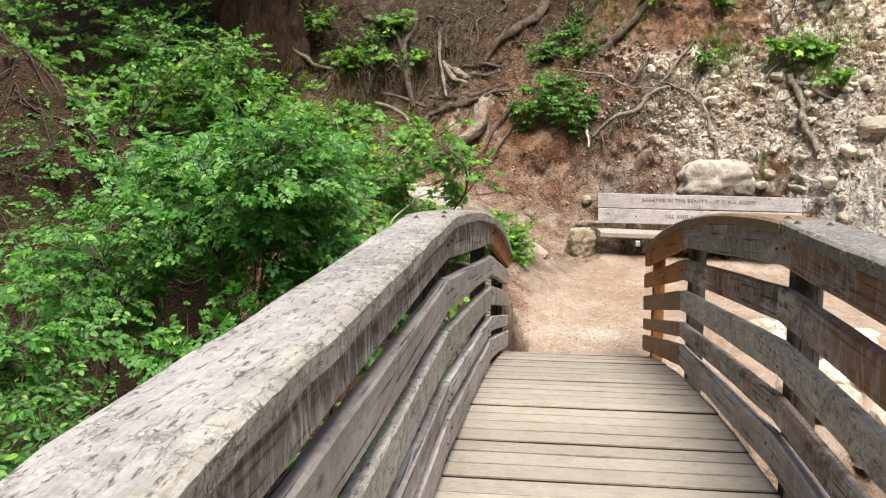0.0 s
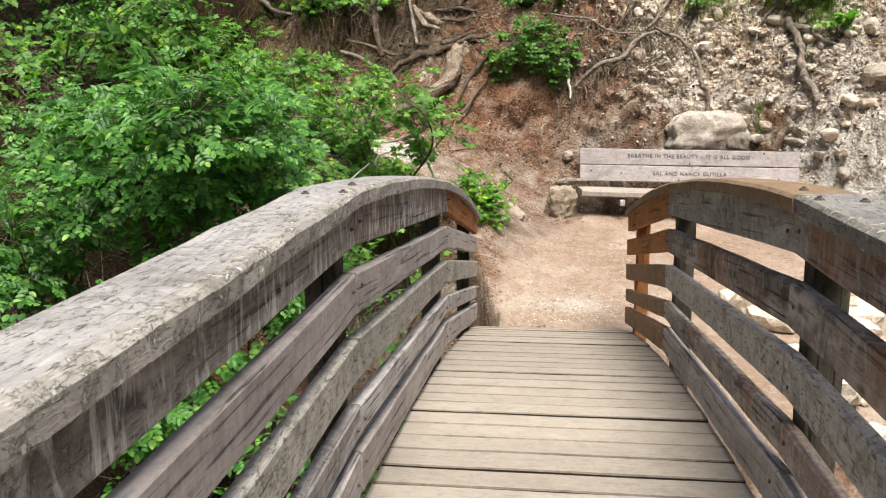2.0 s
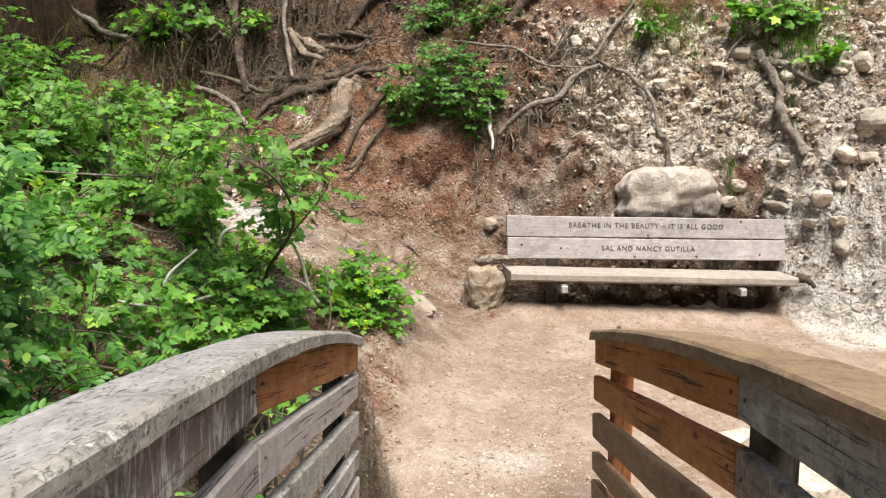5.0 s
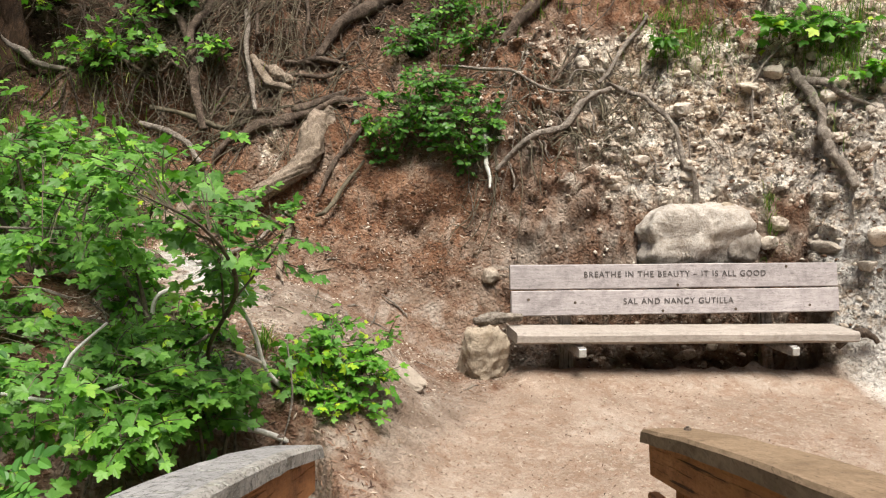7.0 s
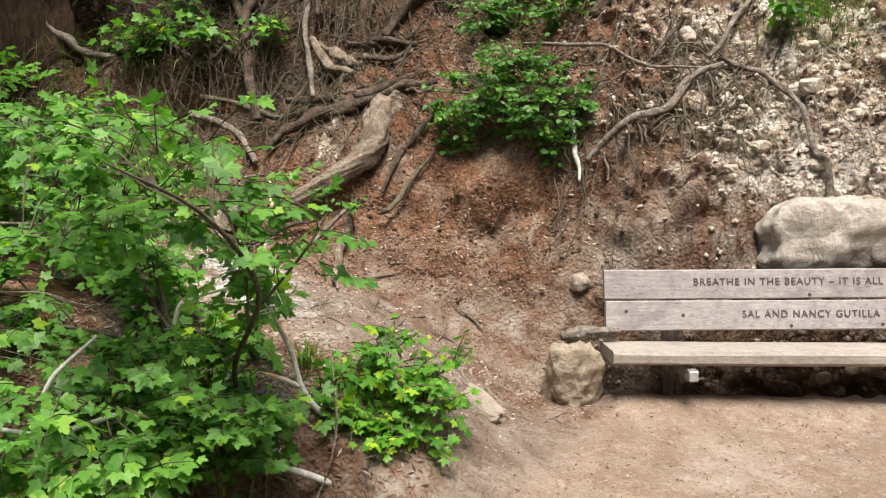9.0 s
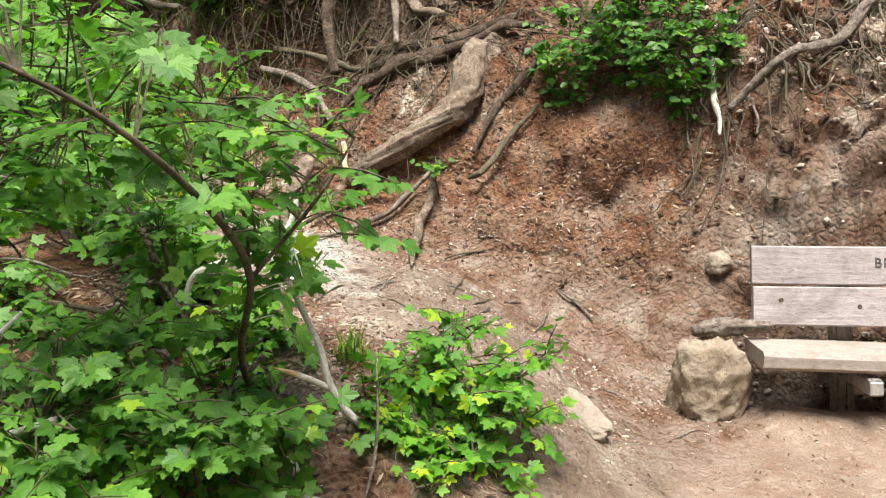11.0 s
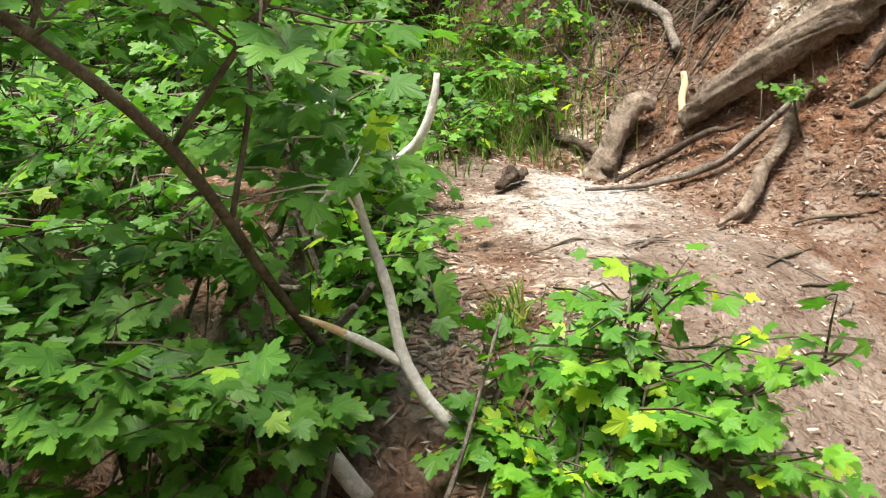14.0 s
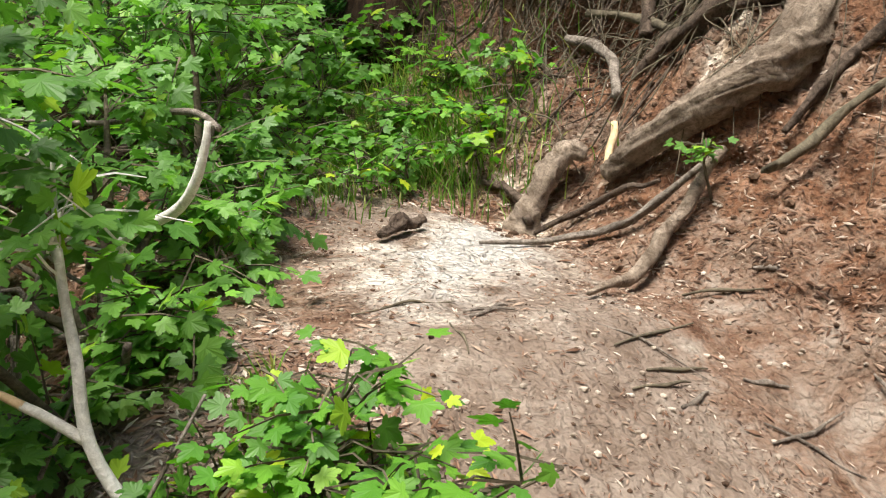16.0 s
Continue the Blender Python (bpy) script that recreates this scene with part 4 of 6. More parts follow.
# the vine maple that leans out over the creek beside the path
plant("vine_maple", "leafy green vine maple leaning over the creek bank by the path", "tree", (-0.02, 8.78, gz(-0.02, 8.78)),
      [([(-0.02, 8.80, gz(-0.02, 8.8) - 0.05), (0.02, 8.545, 0.58), (0.19, 8.196, 0.851), (0.225, 7.886, 1.032), (0.16, 7.55, 1.22), (0.0, 7.3, 1.35)], [0.012, 0.011, 0.010, 0.009, 0.006, 0.003]),
       ([(0.12, 8.36, 0.74), (0.10, 8.42, 1.0), (0.0, 8.45, 1.3), (-0.15, 8.5, 1.55)], [0.006, 0.005, 0.004, 0.002]),
       ([(0.19, 8.2, 0.85), (0.36, 8.25, 1.05), (0.45, 8.3, 1.2)], [0.006, 0.005, 0.003]),
       ([(0.08, 8.44, 1.1), (-0.3, 8.3, 1.25), (-0.6, 8.2, 1.35)], [0.006, 0.005, 0.003])],
      [((-0.05, 8.25, 1.38), (0.50, 0.50, 0.26)), ((0.22, 8.2, 1.08), (0.36, 0.40, 0.22)), ((-0.42, 8.15, 1.15), (0.28, 0.35, 0.14)), ((-0.10, 7.75, 1.42), (0.25, 0.25, 0.10)), ((-0.5, 8.6, 1.5), (0.35, 0.3, 0.14))],
      135, "maple", 0.062, LEAF_MAPLE, STEM_BARK, 11, leaves=7, loose=300)
# pale forked sapling with a broken limb
plant("maple_sapling", "pale-barked forked sapling with a freshly broken limb", "tree", (0.50, 8.80, gz(0.5, 8.8)),
      [([(0.52, 8.82, gz(0.52, 8.82) - 0.04), (0.342, 8.714, 0.324), (0.268, 8.646, 0.454), (0.235, 8.63, 0.60), (0.177, 8.622, 0.738), (0.10, 8.63, 0.92)], [0.015, 0.014, 0.0125, 0.011, 0.009, 0.005]),
       ([(0.262, 8.65, 0.455), (0.21, 8.59, 0.50), (0.185, 8.56, 0.518)], [0.0105, 0.0098, 0.0092]),
       ([(0.187, 8.562, 0.517), (0.165, 8.535, 0.534), (0.135, 8.495, 0.556)], [0.0092, 0.0075, 0.0015], SPLIT_WOOD)],
      [((0.14, 8.62, 0.83), (0.17, 0.17, 0.10)), ((0.05, 8.66, 0.98), (0.14, 0.15, 0.08))],
      16, "maple", 0.075, LEAF_MAPLE, PALE_BARK, 12, leaves=6, loose=300)
# bright young maple at the path's edge
plant("young_maple", "bright yellow-green young maple bush at the path edge", "shrub", (0.58, 8.86, gz(0.58, 8.86)),
      [([(0.58, 8.86, gz(0.58, 8.86) - 0.03), (0.60, 8.88, 0.25), (0.60, 8.92, 0.55)], [0.011, 0.008, 0.003]),
       ([(0.58, 8.86, gz(0.58, 8.86)), (0.72, 8.86, 0.25), (0.82, 8.92, 0.42)], [0.009, 0.006, 0.003]),
       ([(0.58, 8.86, gz(0.58, 8.86)), (0.48, 8.76, 0.15), (0.40, 8.72, 0.30)], [0.009, 0.006, 0.003])],
      [((0.60, 8.92, 0.47), (0.20, 0.20, 0.15)), ((0.76, 8.90, 0.33), (0.17, 0.20, 0.16)), ((0.45, 8.78, 0.27), (0.22, 0.18, 0.17)), ((0.62, 8.74, 0.10), (0.24, 0.16, 0.20)), ((0.62, 8.97, 0.62), (0.10, 0.10, 0.09)), ((0.90, 8.95, 0.50), (0.10, 0.10, 0.06))],
      135, "maple", 0.055, LEAF_YOUNG, STEM_BARK, 13, leaves=6, loose=300)
# low maples down the creek bank
for i, (b, blobs, n) in enumerate((
        ((-0.35, 8.15, 0), [((-0.35, 8.1, 0.50), (0.45, 0.40, 0.24)), ((-0.05, 8.35, 0.30), (0.30, 0.30, 0.16))], 80),
        ((-1.0, 8.3, 0), [((-1.0, 8.3, 0.70), (0.5, 0.45, 0.28)), ((-0.85, 7.8, 0.40), (0.45, 0.45, 0.28)), ((-1.35, 8.75, 0.95), (0.45, 0.35, 0.22))], 125),
        ((-0.35, 8.95, 0), [((-0.40, 8.92, 0.95), (0.22, 0.18, 0.12)), ((-0.45, 8.65, 0.64), (0.36, 0.28, 0.08)), ((-0.75, 9.1, 1.22), (0.30, 0.24, 0.16)), ((-0.52, 9.2, 0.88), (0.22, 0.18, 0.12)), ((-0.95, 8.85, 0.74), (0.32, 0.22, 0.09))], 80),
        ((0.02, 8.32, 0), [((0.0, 8.2, 0.46), (0.34, 0.24, 0.10)), ((0.16, 8.36, 0.38), (0.22, 0.18, 0.10)), ((-0.32, 8.3, 0.56), (0.25, 0.2, 0.12)), ((-0.25, 7.9, 0.36), (0.26, 0.22, 0.14))], 85),
        ((-0.35, 9.2, 0), [((-0.35, 9.25, 0.74), (0.25, 0.2, 0.12)), ((-0.68, 9.5, 0.88), (0.28, 0.2, 0.14)), ((-0.15, 8.95, 0.62), (0.25, 0.15, 0.12)), ((-0.1, 8.75, 0.42), (0.25, 0.15, 0.14))], 78),
        ((-1.15, 9.65, 0), [((-0.95, 9.55, 1.05), (0.32, 0.22, 0.18)), ((-1.35, 9.85, 1.35), (0.42, 0.32, 0.30)), ((-1.2, 9.6, 1.62), (0.45, 0.35, 0.16)), ((-1.75, 9.7, 1.5), (0.4, 0.3, 0.3))], 120),
        ((-2.0, 10.4, 0), [((-1.95, 10.4, 1.85), (0.5, 0.35, 0.35)), ((-2.6, 10.6, 2.3), (0.6, 0.45, 0.45)), ((-1.75, 10.65, 1.5), (0.3, 0.22, 0.18))], 120),
        ((0.15, 7.75, 0), [((0.1, 7.5, 0.02), (0.32, 0.35, 0.18)), ((0.3, 7.9, -0.02), (0.22, 0.30, 0.15)), ((-0.35, 7.3, 0.1), (0.35, 0.4, 0.2))], 16),
        ((-1.9, 8.9, 0), [((-1.9, 8.9, 1.05), (0.6, 0.45, 0.30)), ((-2.3, 8.4, 0.75), (0.55, 0.5, 0.35)), ((-1.3, 9.15, 1.0), (0.40, 0.25, 0.18))], 130),
        ((-2.5, 10.0, 0), [((-2.5, 10.0, 1.55), (0.7, 0.5, 0.40)), ((-1.8, 9.85, 1.28), (0.45, 0.3, 0.22)), ((-3.2, 10.2, 1.9), (0.7, 0.6, 0.5))], 150),
        ((-3.6, 9.3, 0), [((-3.6, 9.3, 1.25), (0.8, 0.6, 0.5)), ((-4.3, 9.9, 1.8), (0.9, 0.8, 0.6))], 85),
        ((-2.9, 11.2, 0), [((-2.9, 11.2, 2.1), (0.7, 0.5, 0.45)), ((-3.8, 11.4, 2.5), (0.8, 0.6, 0.6)), ((-2.2, 11.1, 1.75), (0.4, 0.3, 0.22))], 130),
        ((-4.6, 11.4, 0), [((-4.8, 11.2, 2.7), (1.0, 0.9, 0.8)), ((-5.6, 10.4, 2.6), (1.0, 0.9, 0.8)), ((-4.2, 12.2, 3.2), (0.9, 0.7, 0.6))], 170))):
    g = gz(b[0], b[1])
    stems = [([(b[0], b[1], g - 0.05), ((b[0] * 2 + c[0]) / 3, (b[1] * 2 + c[1]) / 3, g + 0.55 * (c[2] - g)), c], [0.02, 0.014, 0.004]) for c, _ in blobs]
    plant("maple_bush", "low green vine maple bush on the creek bank", "shrub", (b[0], b[1], g), stems, blobs, int(n * (1.3 if i < 7 else 1.1)), "maple", 0.063 if i < 7 else 0.086, LEAF_MAPLE, STEM_BARK, 20 + i, "maples on the creek bank")
# big feather-leaved shrubs rising from the creek
for i, (b, blobs, n) in enumerate((
        ((-1.5, 6.1, 0), [((-1.35, 6.2, 0.95), (0.65, 0.60, 0.55)), ((-1.15, 5.7, 1.30), (0.42, 0.42, 0.34)), ((-1.75, 6.6, 1.10), (0.60, 0.5, 0.45)), ((-1.2, 6.9, 0.9), (0.5, 0.5, 0.4)), ((-1.0, 6.6, 1.3), (0.3, 0.4, 0.3))], 230),
        ((-2.5, 6.2, 0), [((-2.5, 6.2, 0.55), (0.6, 0.6, 0.5)), ((-2.2, 7.0, 0.95), (0.6, 0.6, 0.5)), ((-2.7, 5.4, 0.15), (0.5, 0.5, 0.45))], 170),
        ((-1.0, 6.0, 0), [((-0.95, 6.0, 0.25), (0.45, 0.5, 0.4)), ((-0.75, 6.7, 0.35), (0.4, 0.5, 0.35)), ((-1.4, 5.3, -0.1), (0.5, 0.5, 0.4))], 120))):
    g = gz(b[0], b[1])
    stems = [([(b[0], b[1], g - 0.05), ((b[0] * 2 + c[0]) / 3, (b[1] * 2 + c[1]) / 3, g + 0.5 * (c[2] - g)), c], [0.026, 0.018, 0.004]) for c, _ in blobs]
    plant("feather_leaved_shrub", "tall feather-leaved green shrub growing out of the creek bed", "shrub", (b[0], b[1], g), stems, blobs, int(n * 1.6), "feather", 0.172, LEAF_SHRUB, STEM_BARK, 40 + i, "shrubs in the creek", leaves=6, reach=0.62)
# tangled undergrowth in the cut
for i, (b, blobs, n) in enumerate((
        ((-3.4, 7.8, 0), [((-3.4, 7.8, 0.55), (0.8, 0.7, 0.5)), ((-3.9, 6.8, 0.3), (0.7, 0.7, 0.5)), ((-2.8, 7.7, 0.9), (0.5, 0.5, 0.35)), ((-4.3, 7.9, 1.1), (0.7, 0.7, 0.4))], 140),
        ((-0.4, 5.2, 0), [((-0.4, 5.2, -0.55), (0.6, 0.8, 0.3)), ((-0.3, 6.5, -0.15), (0.5, 0.6, 0.3)), ((-1.3, 4.6, -0.8), (0.7, 0.7, 0.3)), ((-0.3, 3.8, -0.9), (0.6, 0.7, 0.3))], 230),
        ((-2.6, 4.6, 0), [((-2.5, 4.6, -0.5), (0.7, 0.6, 0.35)), ((-2.0, 3.8, -0.8), (0.6, 0.6, 0.3)), ((-3.3, 5.3, -0.1), (0.6, 0.6, 0.4))], 170),
        ((-0.3, 2.0, 0), [((-0.5, 2.3, -0.7), (0.5, 0.9, 0.35)), ((-1.2, 2.8, -0.8), (0.7, 0.7, 0.3))], 130),
        ((-3.5, 9.5, 0), [((-3.1, 9.3, 2.30), (0.35, 0.4, 0.45)), ((-2.5, 9.7, 2.4), (0.45, 0.4, 0.3))], 85),
        ((-2.2, 4.4, 0), [((-2.2, 4.5, -0.2), (0.5, 0.5, 0.3)), ((-1.85, 3.9, -0.2), (0.4, 0.4, 0.25)), ((-2.7, 5.2, 0.05), (0.45, 0.5, 0.3))], 170),
        ((-4.0, 12.3, 0), [((-4.0, 12.1, 2.75), (0.5, 0.3, 0.4)), ((-3.6, 12.2, 3.15), (0.45, 0.3, 0.4)), ((-3.2, 11.9, 2.6), (0.35, 0.3, 0.35)), ((-4.3, 12.4, 3.3), (0.4, 0.3, 0.3))], 230),
        ((-6.0, 12.5, 0), [((-6.0, 12.3, 3.0), (0.6, 0.4, 0.35)), ((-6.7, 12.2, 2.6), (0.5, 0.4, 0.5))], 150),
        ((-2.9, 9.2, 0), [((-3.0, 9.0, 0.9), (0.7, 0.5, 0.35)), ((-2.9, 8.3, 0.5), (0.6, 0.5, 0.35)), ((-4.0, 8.8, 1.3), (0.7, 0.5, 0.35))], 110))):
    g = gz(b[0], b[1])
    stems = [([(b[0], b[1], g - 0.05), ((b[0] + c[0]) / 2, (b[1] + c[1]) / 2, (g + 2 * c[2]) / 3), c], [0.012, 0.008, 0.003]) for c, _ in blobs]
    plant("bramble_bush", "dense small-leaved undergrowth in the shaded creek cut", "shrub", (b[0], b[1], g), stems, blobs, int(n * 1.15), "oval", 0.064, LEAF_SHRUB, STEM_BARK, 60 + i, "undergrowth in the creek", leaves=11)
# round-leaved bushes on the bank
for i, (b, blobs, n, size, lv) in enumerate((
        ((1.42, 11.2, 0), [((1.25, 10.98, 1.85), (0.40, 0.24, 0.27)), ((1.65, 10.82, 1.75), (0.30, 0.22, 0.25)), ((1.45, 11.08, 2.08), (0.36, 0.22, 0.16)), ((1.05, 11.05, 1.55), (0.12, 0.12, 0.16)), ((1.62, 10.8, 1.50), (0.16, 0.12, 0.14))], 200, 0.052, 10),
        ((1.5, 11.6, 0), [((1.35, 11.6, 2.50), (0.35, 0.2, 0.16)), ((1.85, 11.35, 2.50), (0.28, 0.2, 0.14)), ((1.65, 11.7, 2.75), (0.35, 0.2, 0.14))], 110, 0.052, 8))):
    g = gz(b[0], b[1])
    stems = [([(b[0], b[1], g - 0.04), ((b[0] + c[0]) / 2, (b[1] + c[1]) / 2, (g + c[2]) / 2 + 0.06), c], [0.012, 0.008, 0.003]) for c, _ in blobs]
    plant("bank_bush", "small round-leaved green bush rooted in the bank", "shrub", (b[0], b[1], g), stems, blobs, n, "round", size, LEAF_ROUND, STEM_BARK, 80 + i, "bushes on the bank", leaves=lv)
for i, (x, y, n, r, size) in enumerate(((4.32, 11.1, 22, 0.20, 0.10), (4.58, 10.85, 26, 0.22, 0.10), (4.75, 10.55, 14, 0.15, 0.09), (3.28, 11.05, 9, 0.09, 0.10), (4.9, 11.3, 24, 0.3, 0.10),
                                        (-0.75, 12.1, 12, 0.18, 0.10), (-1.25, 11.75, 30, 0.28, 0.085), (-1.0, 11.3, 14, 0.15, 0.07), (-1.55, 11.05, 26, 0.26, 0.075), (-1.75, 12.1, 26, 0.3, 0.09),
                                        (0.34, 10.72, 7, 0.06, 0.045), (0.95, 11.15, 10, 0.10, 0.07), (-0.25, 11.7, 16, 0.2, 0.075), (2.9, 11.7, 20, 0.3, 0.09), (3.7, 11.7, 24, 0.3, 0.09), (-2.4, 11.6, 30, 0.35, 0.09), (-0.9, 10.95, 9, 0.09, 0.07), (-1.2, 10.75, 22, 0.2, 0.06), (-1.8, 10.85, 34, 0.3, 0.075), (-2.2, 11.0, 34, 0.3, 0.08), (-1.45, 11.3, 30, 0.28, 0.07), (-2.7, 11.5, 34, 0.35, 0.09), (-1.0, 11.1, 18, 0.18, 0.06), (-1.0, 10.35, 14, 0.16, 0.055), (-1.1, 10.0, 18, 0.18, 0.06), (-1.0, 10.62, 14, 0.15, 0.055), (-1.4, 10.3, 26, 0.24, 0.06), (-0.82, 9.72, 10, 0.12, 0.055), (-1.6, 10.55, 26, 0.25, 0.065), (-1.8, 10.15, 30, 0.28, 0.07), (-0.85, 11.75, 20, 0.22, 0.08), (-1.0, 11.95, 20, 0.25, 0.08), (-0.55, 12.15, 14, 0.2, 0.08))):
    g = gz(x, y)
    plant("seedling_clump", "light green leafy seedlings rooted in the bank", "plant", (x, y, g), [([(x, y, g - 0.03), (x - 0.01, y - 0.05, g + 0.09), (x, y - 0.08, g + 0.17)], [0.006, 0.005, 0.002])],
          [((x, y - 0.08, g + 0.14), (r, r * 0.8, r * 0.6))], n, "maple", size, LEAF_YOUNG if i % 7 != 3 else LEAF_MAPLE, STEM_BARK, 100 + i, "seedlings on the bank", leaves=4)


def blades(name, label, cx, cy, rx, ry, count, length, seed, hang=0.0):
    """Grass as one uncountable object."""
    rng = np.random.RandomState(seed)
    x, y = cx + rx * rng.randn(count) * 0.6, cy + ry * rng.randn(count) * 0.6
    z = ground_z(x, y) - 0.01
    a = rng.rand(count) * 6.283
    lean_way = np.stack([np.cos(a), np.sin(a) - 0.5, np.zeros(count)], 1)
    ln = length * rng.uniform(0.5, 1.2, count)
    bend = rng.uniform(0.3, 1.0, count)
    w = rng.uniform(0.0022, 0.0045, count)
    side = unit(np.cross(lean_way, (0, 0, 1.0)))
    base = np.stack([x, y, z], 1)
    V = []
    for t, k in ((0, 1), (0.4, 0.9), (0.75, 0.6), (1.0, 0.08)):
        c = base + np.array((0, 0, 1.0)) * (ln * (t - (0.55 + hang) * bend * t * t))[:, None] + lean_way * (ln * bend * 0.75 * t * t)[:, None]
        V += [c - side * (w * k)[:, None], c + side * (w * k)[:, None]]
    V = np.stack(V, 1).reshape(-1, 3)
    F = [(8 * i + 2 * j, 8 * i + 2 * j + 1, 8 * i + 2 * j + 3, 8 * i + 2 * j + 2) for i in range(count) for j in range(3)]
    ob = mesh_ob(name, V, F, GRASS)
    return tagged(ob, label, "grass", kind="stuff")


blades("bank_grass", "long green and straw grass on the bank above the path", -1.35, 10.95, 0.55, 0.25, 1300, 0.23, 1)
blades("bank_grass", "long green and straw grass on the bank above the path", -1.9, 11.3, 0.8, 0.4, 1200, 0.24, 2)
blades("path_grass", "low green grass closing the far end of the path", -1.45, 10.3, 0.45, 0.40, 900, 0.17, 9)
blades("hanging_grass", "tufts of dry and green grass hanging from the bank top", 3.55, 11.2, 0.30, 0.18, 550, 0.27, 3, 0.6)
blades("hanging_grass", "tufts of dry and green grass hanging from the bank top", 4.7, 10.8, 0.35, 0.25, 560, 0.27, 4, 0.5)
blades("grass_tuft", "small green grass tuft among the stones", 3.87, 10.36, 0.05, 0.03, 60, 0.20, 5, 0.4)
blades("grass_tuft", "small green grass tuft at the path edge", 0.24, 9.02, 0.05, 0.05, 70, 0.16, 6)
blades("hanging_grass", "tufts of dry and green grass hanging from the bank top", 2.2, 11.6, 0.6, 0.25, 300, 0.28, 7, 0.5)
blades("hanging_grass", "dry grass and rootlets hanging under the bank edge", -1.3, 11.75, 0.45, 0.15, 160, 0.30, 8, 0.8)

# ---- roots, logs and sticks on the bank ----
def root(name, label, category, xy, radii, material=ROOT_BARK, lift=0.01, group="", seed=0, rough=0.14, sides=11, furrow=0.16):
    """A root that follows the ground: (x, y) or (x, y, extra lift)."""
    pts = [(p[0], p[1] - 0.015, gz(p[0], p[1]) + lift + (p[2] if len(p) > 2 else 0)) for p in xy]
    if len(pts) > 2 and sides < 15:
        jit = random.Random(seed)
        bent = [pts[0]]
        for p, q, r in zip(pts, pts[1:], radii):
            bent += [tuple((a + b) / 2 + jit.uniform(-1, 1) * (0.45 * min(r, 0.05) + 0.004) for a, b in zip(p, q)), q]
        pts = bent
        radii = [radii[k // 2] if k % 2 == 0 else (radii[k // 2] + radii[k // 2 + 1]) / 2 * jit.uniform(0.86, 1.1) for k in range(2 * len(radii) - 1)]
    o = pts[0]
    ob = limb(name, [tuple(a - b for a, b in zip(p, o)) for p in pts], radii, material, None, "", sides, rough, seed, 1.0, furrow)
    ob.location = o
    return tagged(ob, label, category, group)


GR = "exposed roots of the bank"
root("tree_root", "gnarled grey root arching out of the bank", "root", [(1.85, 10.68, 0.02), (2.13, 10.59, 0.05), (2.38, 10.70, 0.06), (2.52, 10.77, 0.05), (2.68, 10.85, 0.05), (2.82, 10.91, 0.02)], [0.020, 0.024, 0.026, 0.023, 0.020, 0.017], DEAD_BARK, group=GR, seed=1, rough=0.2, furrow=0.25)
root("tree_root", "grey root hanging down the marl face, sawn at its end", "root", [(2.80, 10.93, 0.03), (3.07, 10.86, 0.05), (3.22, 10.77, 0.06), (3.24, 10.62, 0.07), (3.26, 10.50, 0.08), (3.29, 10.40, 0.10), (3.285, 10.36, 0.06)], [0.017, 0.019, 0.020, 0.019, 0.020, 0.021, 0.022], DEAD_BARK, group=GR, seed=2, rough=0.2, furrow=0.25)
root("tree_root", "thick dark root running down the marl face", "root", [(4.35, 10.91, 0.02), (4.37, 10.73, 0.05), (4.38, 10.55, 0.06), (4.36, 10.42, 0.06), (4.40, 10.31, 0.05), (4.44, 10.2, 0.04)], [0.042, 0.045, 0.040, 0.042, 0.040, 0.03], DEAD_BARK, group=GR, seed=3, rough=0.2, furrow=0.25)
root("tree_root", "forked grey root along the marl face", "root", [(4.37, 10.86, 0.03), (4.48, 10.66, 0.04), (4.61, 10.54, 0.04), (4.74, 10.42, 0.03)], [0.03, 0.03, 0.026, 0.018], DEAD_BARK, group=GR, seed=4, rough=0.2, furrow=0.25)
root("tree_root", "tall pale root dropping from the bank edge", "root", [(-0.36, 12.26, 0.05), (-0.40, 12.10, 0.08), (-0.48, 11.94, 0.10), (-0.52, 11.80, 0.10), (-0.47, 11.62, 0.12), (-0.39, 11.45, 0.06)], [0.042, 0.040, 0.038, 0.036, 0.034, 0.03], group=GR, seed=5)
root("tree_root", "thin pale root dropping from the bank edge", "root", [(-0.05, 11.90, 0.05), (-0.05, 11.70, 0.10), (0.0, 11.50, 0.14), (0.04, 11.26, 0.16)], [0.022, 0.022, 0.02, 0.015], DEAD_BARK, group=GR, seed=6)
root("tree_root", "long weathered root lying across the slope", "root", [(-0.08, 11.25, 0.05), (0.16, 11.22, 0.06), (0.41, 11.25, 0.05), (0.68, 11.28, 0.04), (0.92, 11.36, 0.0)], [0.022, 0.034, 0.036, 0.03, 0.018], group=GR, seed=7)
root("tree_root", "weathered root lying across the slope", "root", [(-0.18, 11.47, 0.04), (0.15, 11.38, 0.06), (0.46, 11.34, 0.05), (0.76, 11.40, 0.0)], [0.02, 0.036, 0.038, 0.02], group=GR, seed=8)
root("tree_root", "short pale broken root", "root", [(0.0, 11.66, 0.06), (0.15, 11.48, 0.08), (0.32, 11.36, 0.05)], [0.028, 0.034, 0.022], LOG_BARK, group=GR, seed=9)
root("tree_root", "weathered root lying across the slope", "root", [(0.30, 11.48, 0.03), (0.58, 11.51, 0.05), (0.82, 11.53, 0.01)], [0.014, 0.022, 0.014], group=GR, seed=10)
root("fallen_log", "grey fallen log sticking out of the upper bank", "log", [(2.02, 11.22, 0.03), (2.28, 11.37, 0.05), (2.50, 11.50, 0.03), (2.75, 11.68, 0.0)], [0.04, 0.05, 0.052, 0.045], group=GR, seed=11)
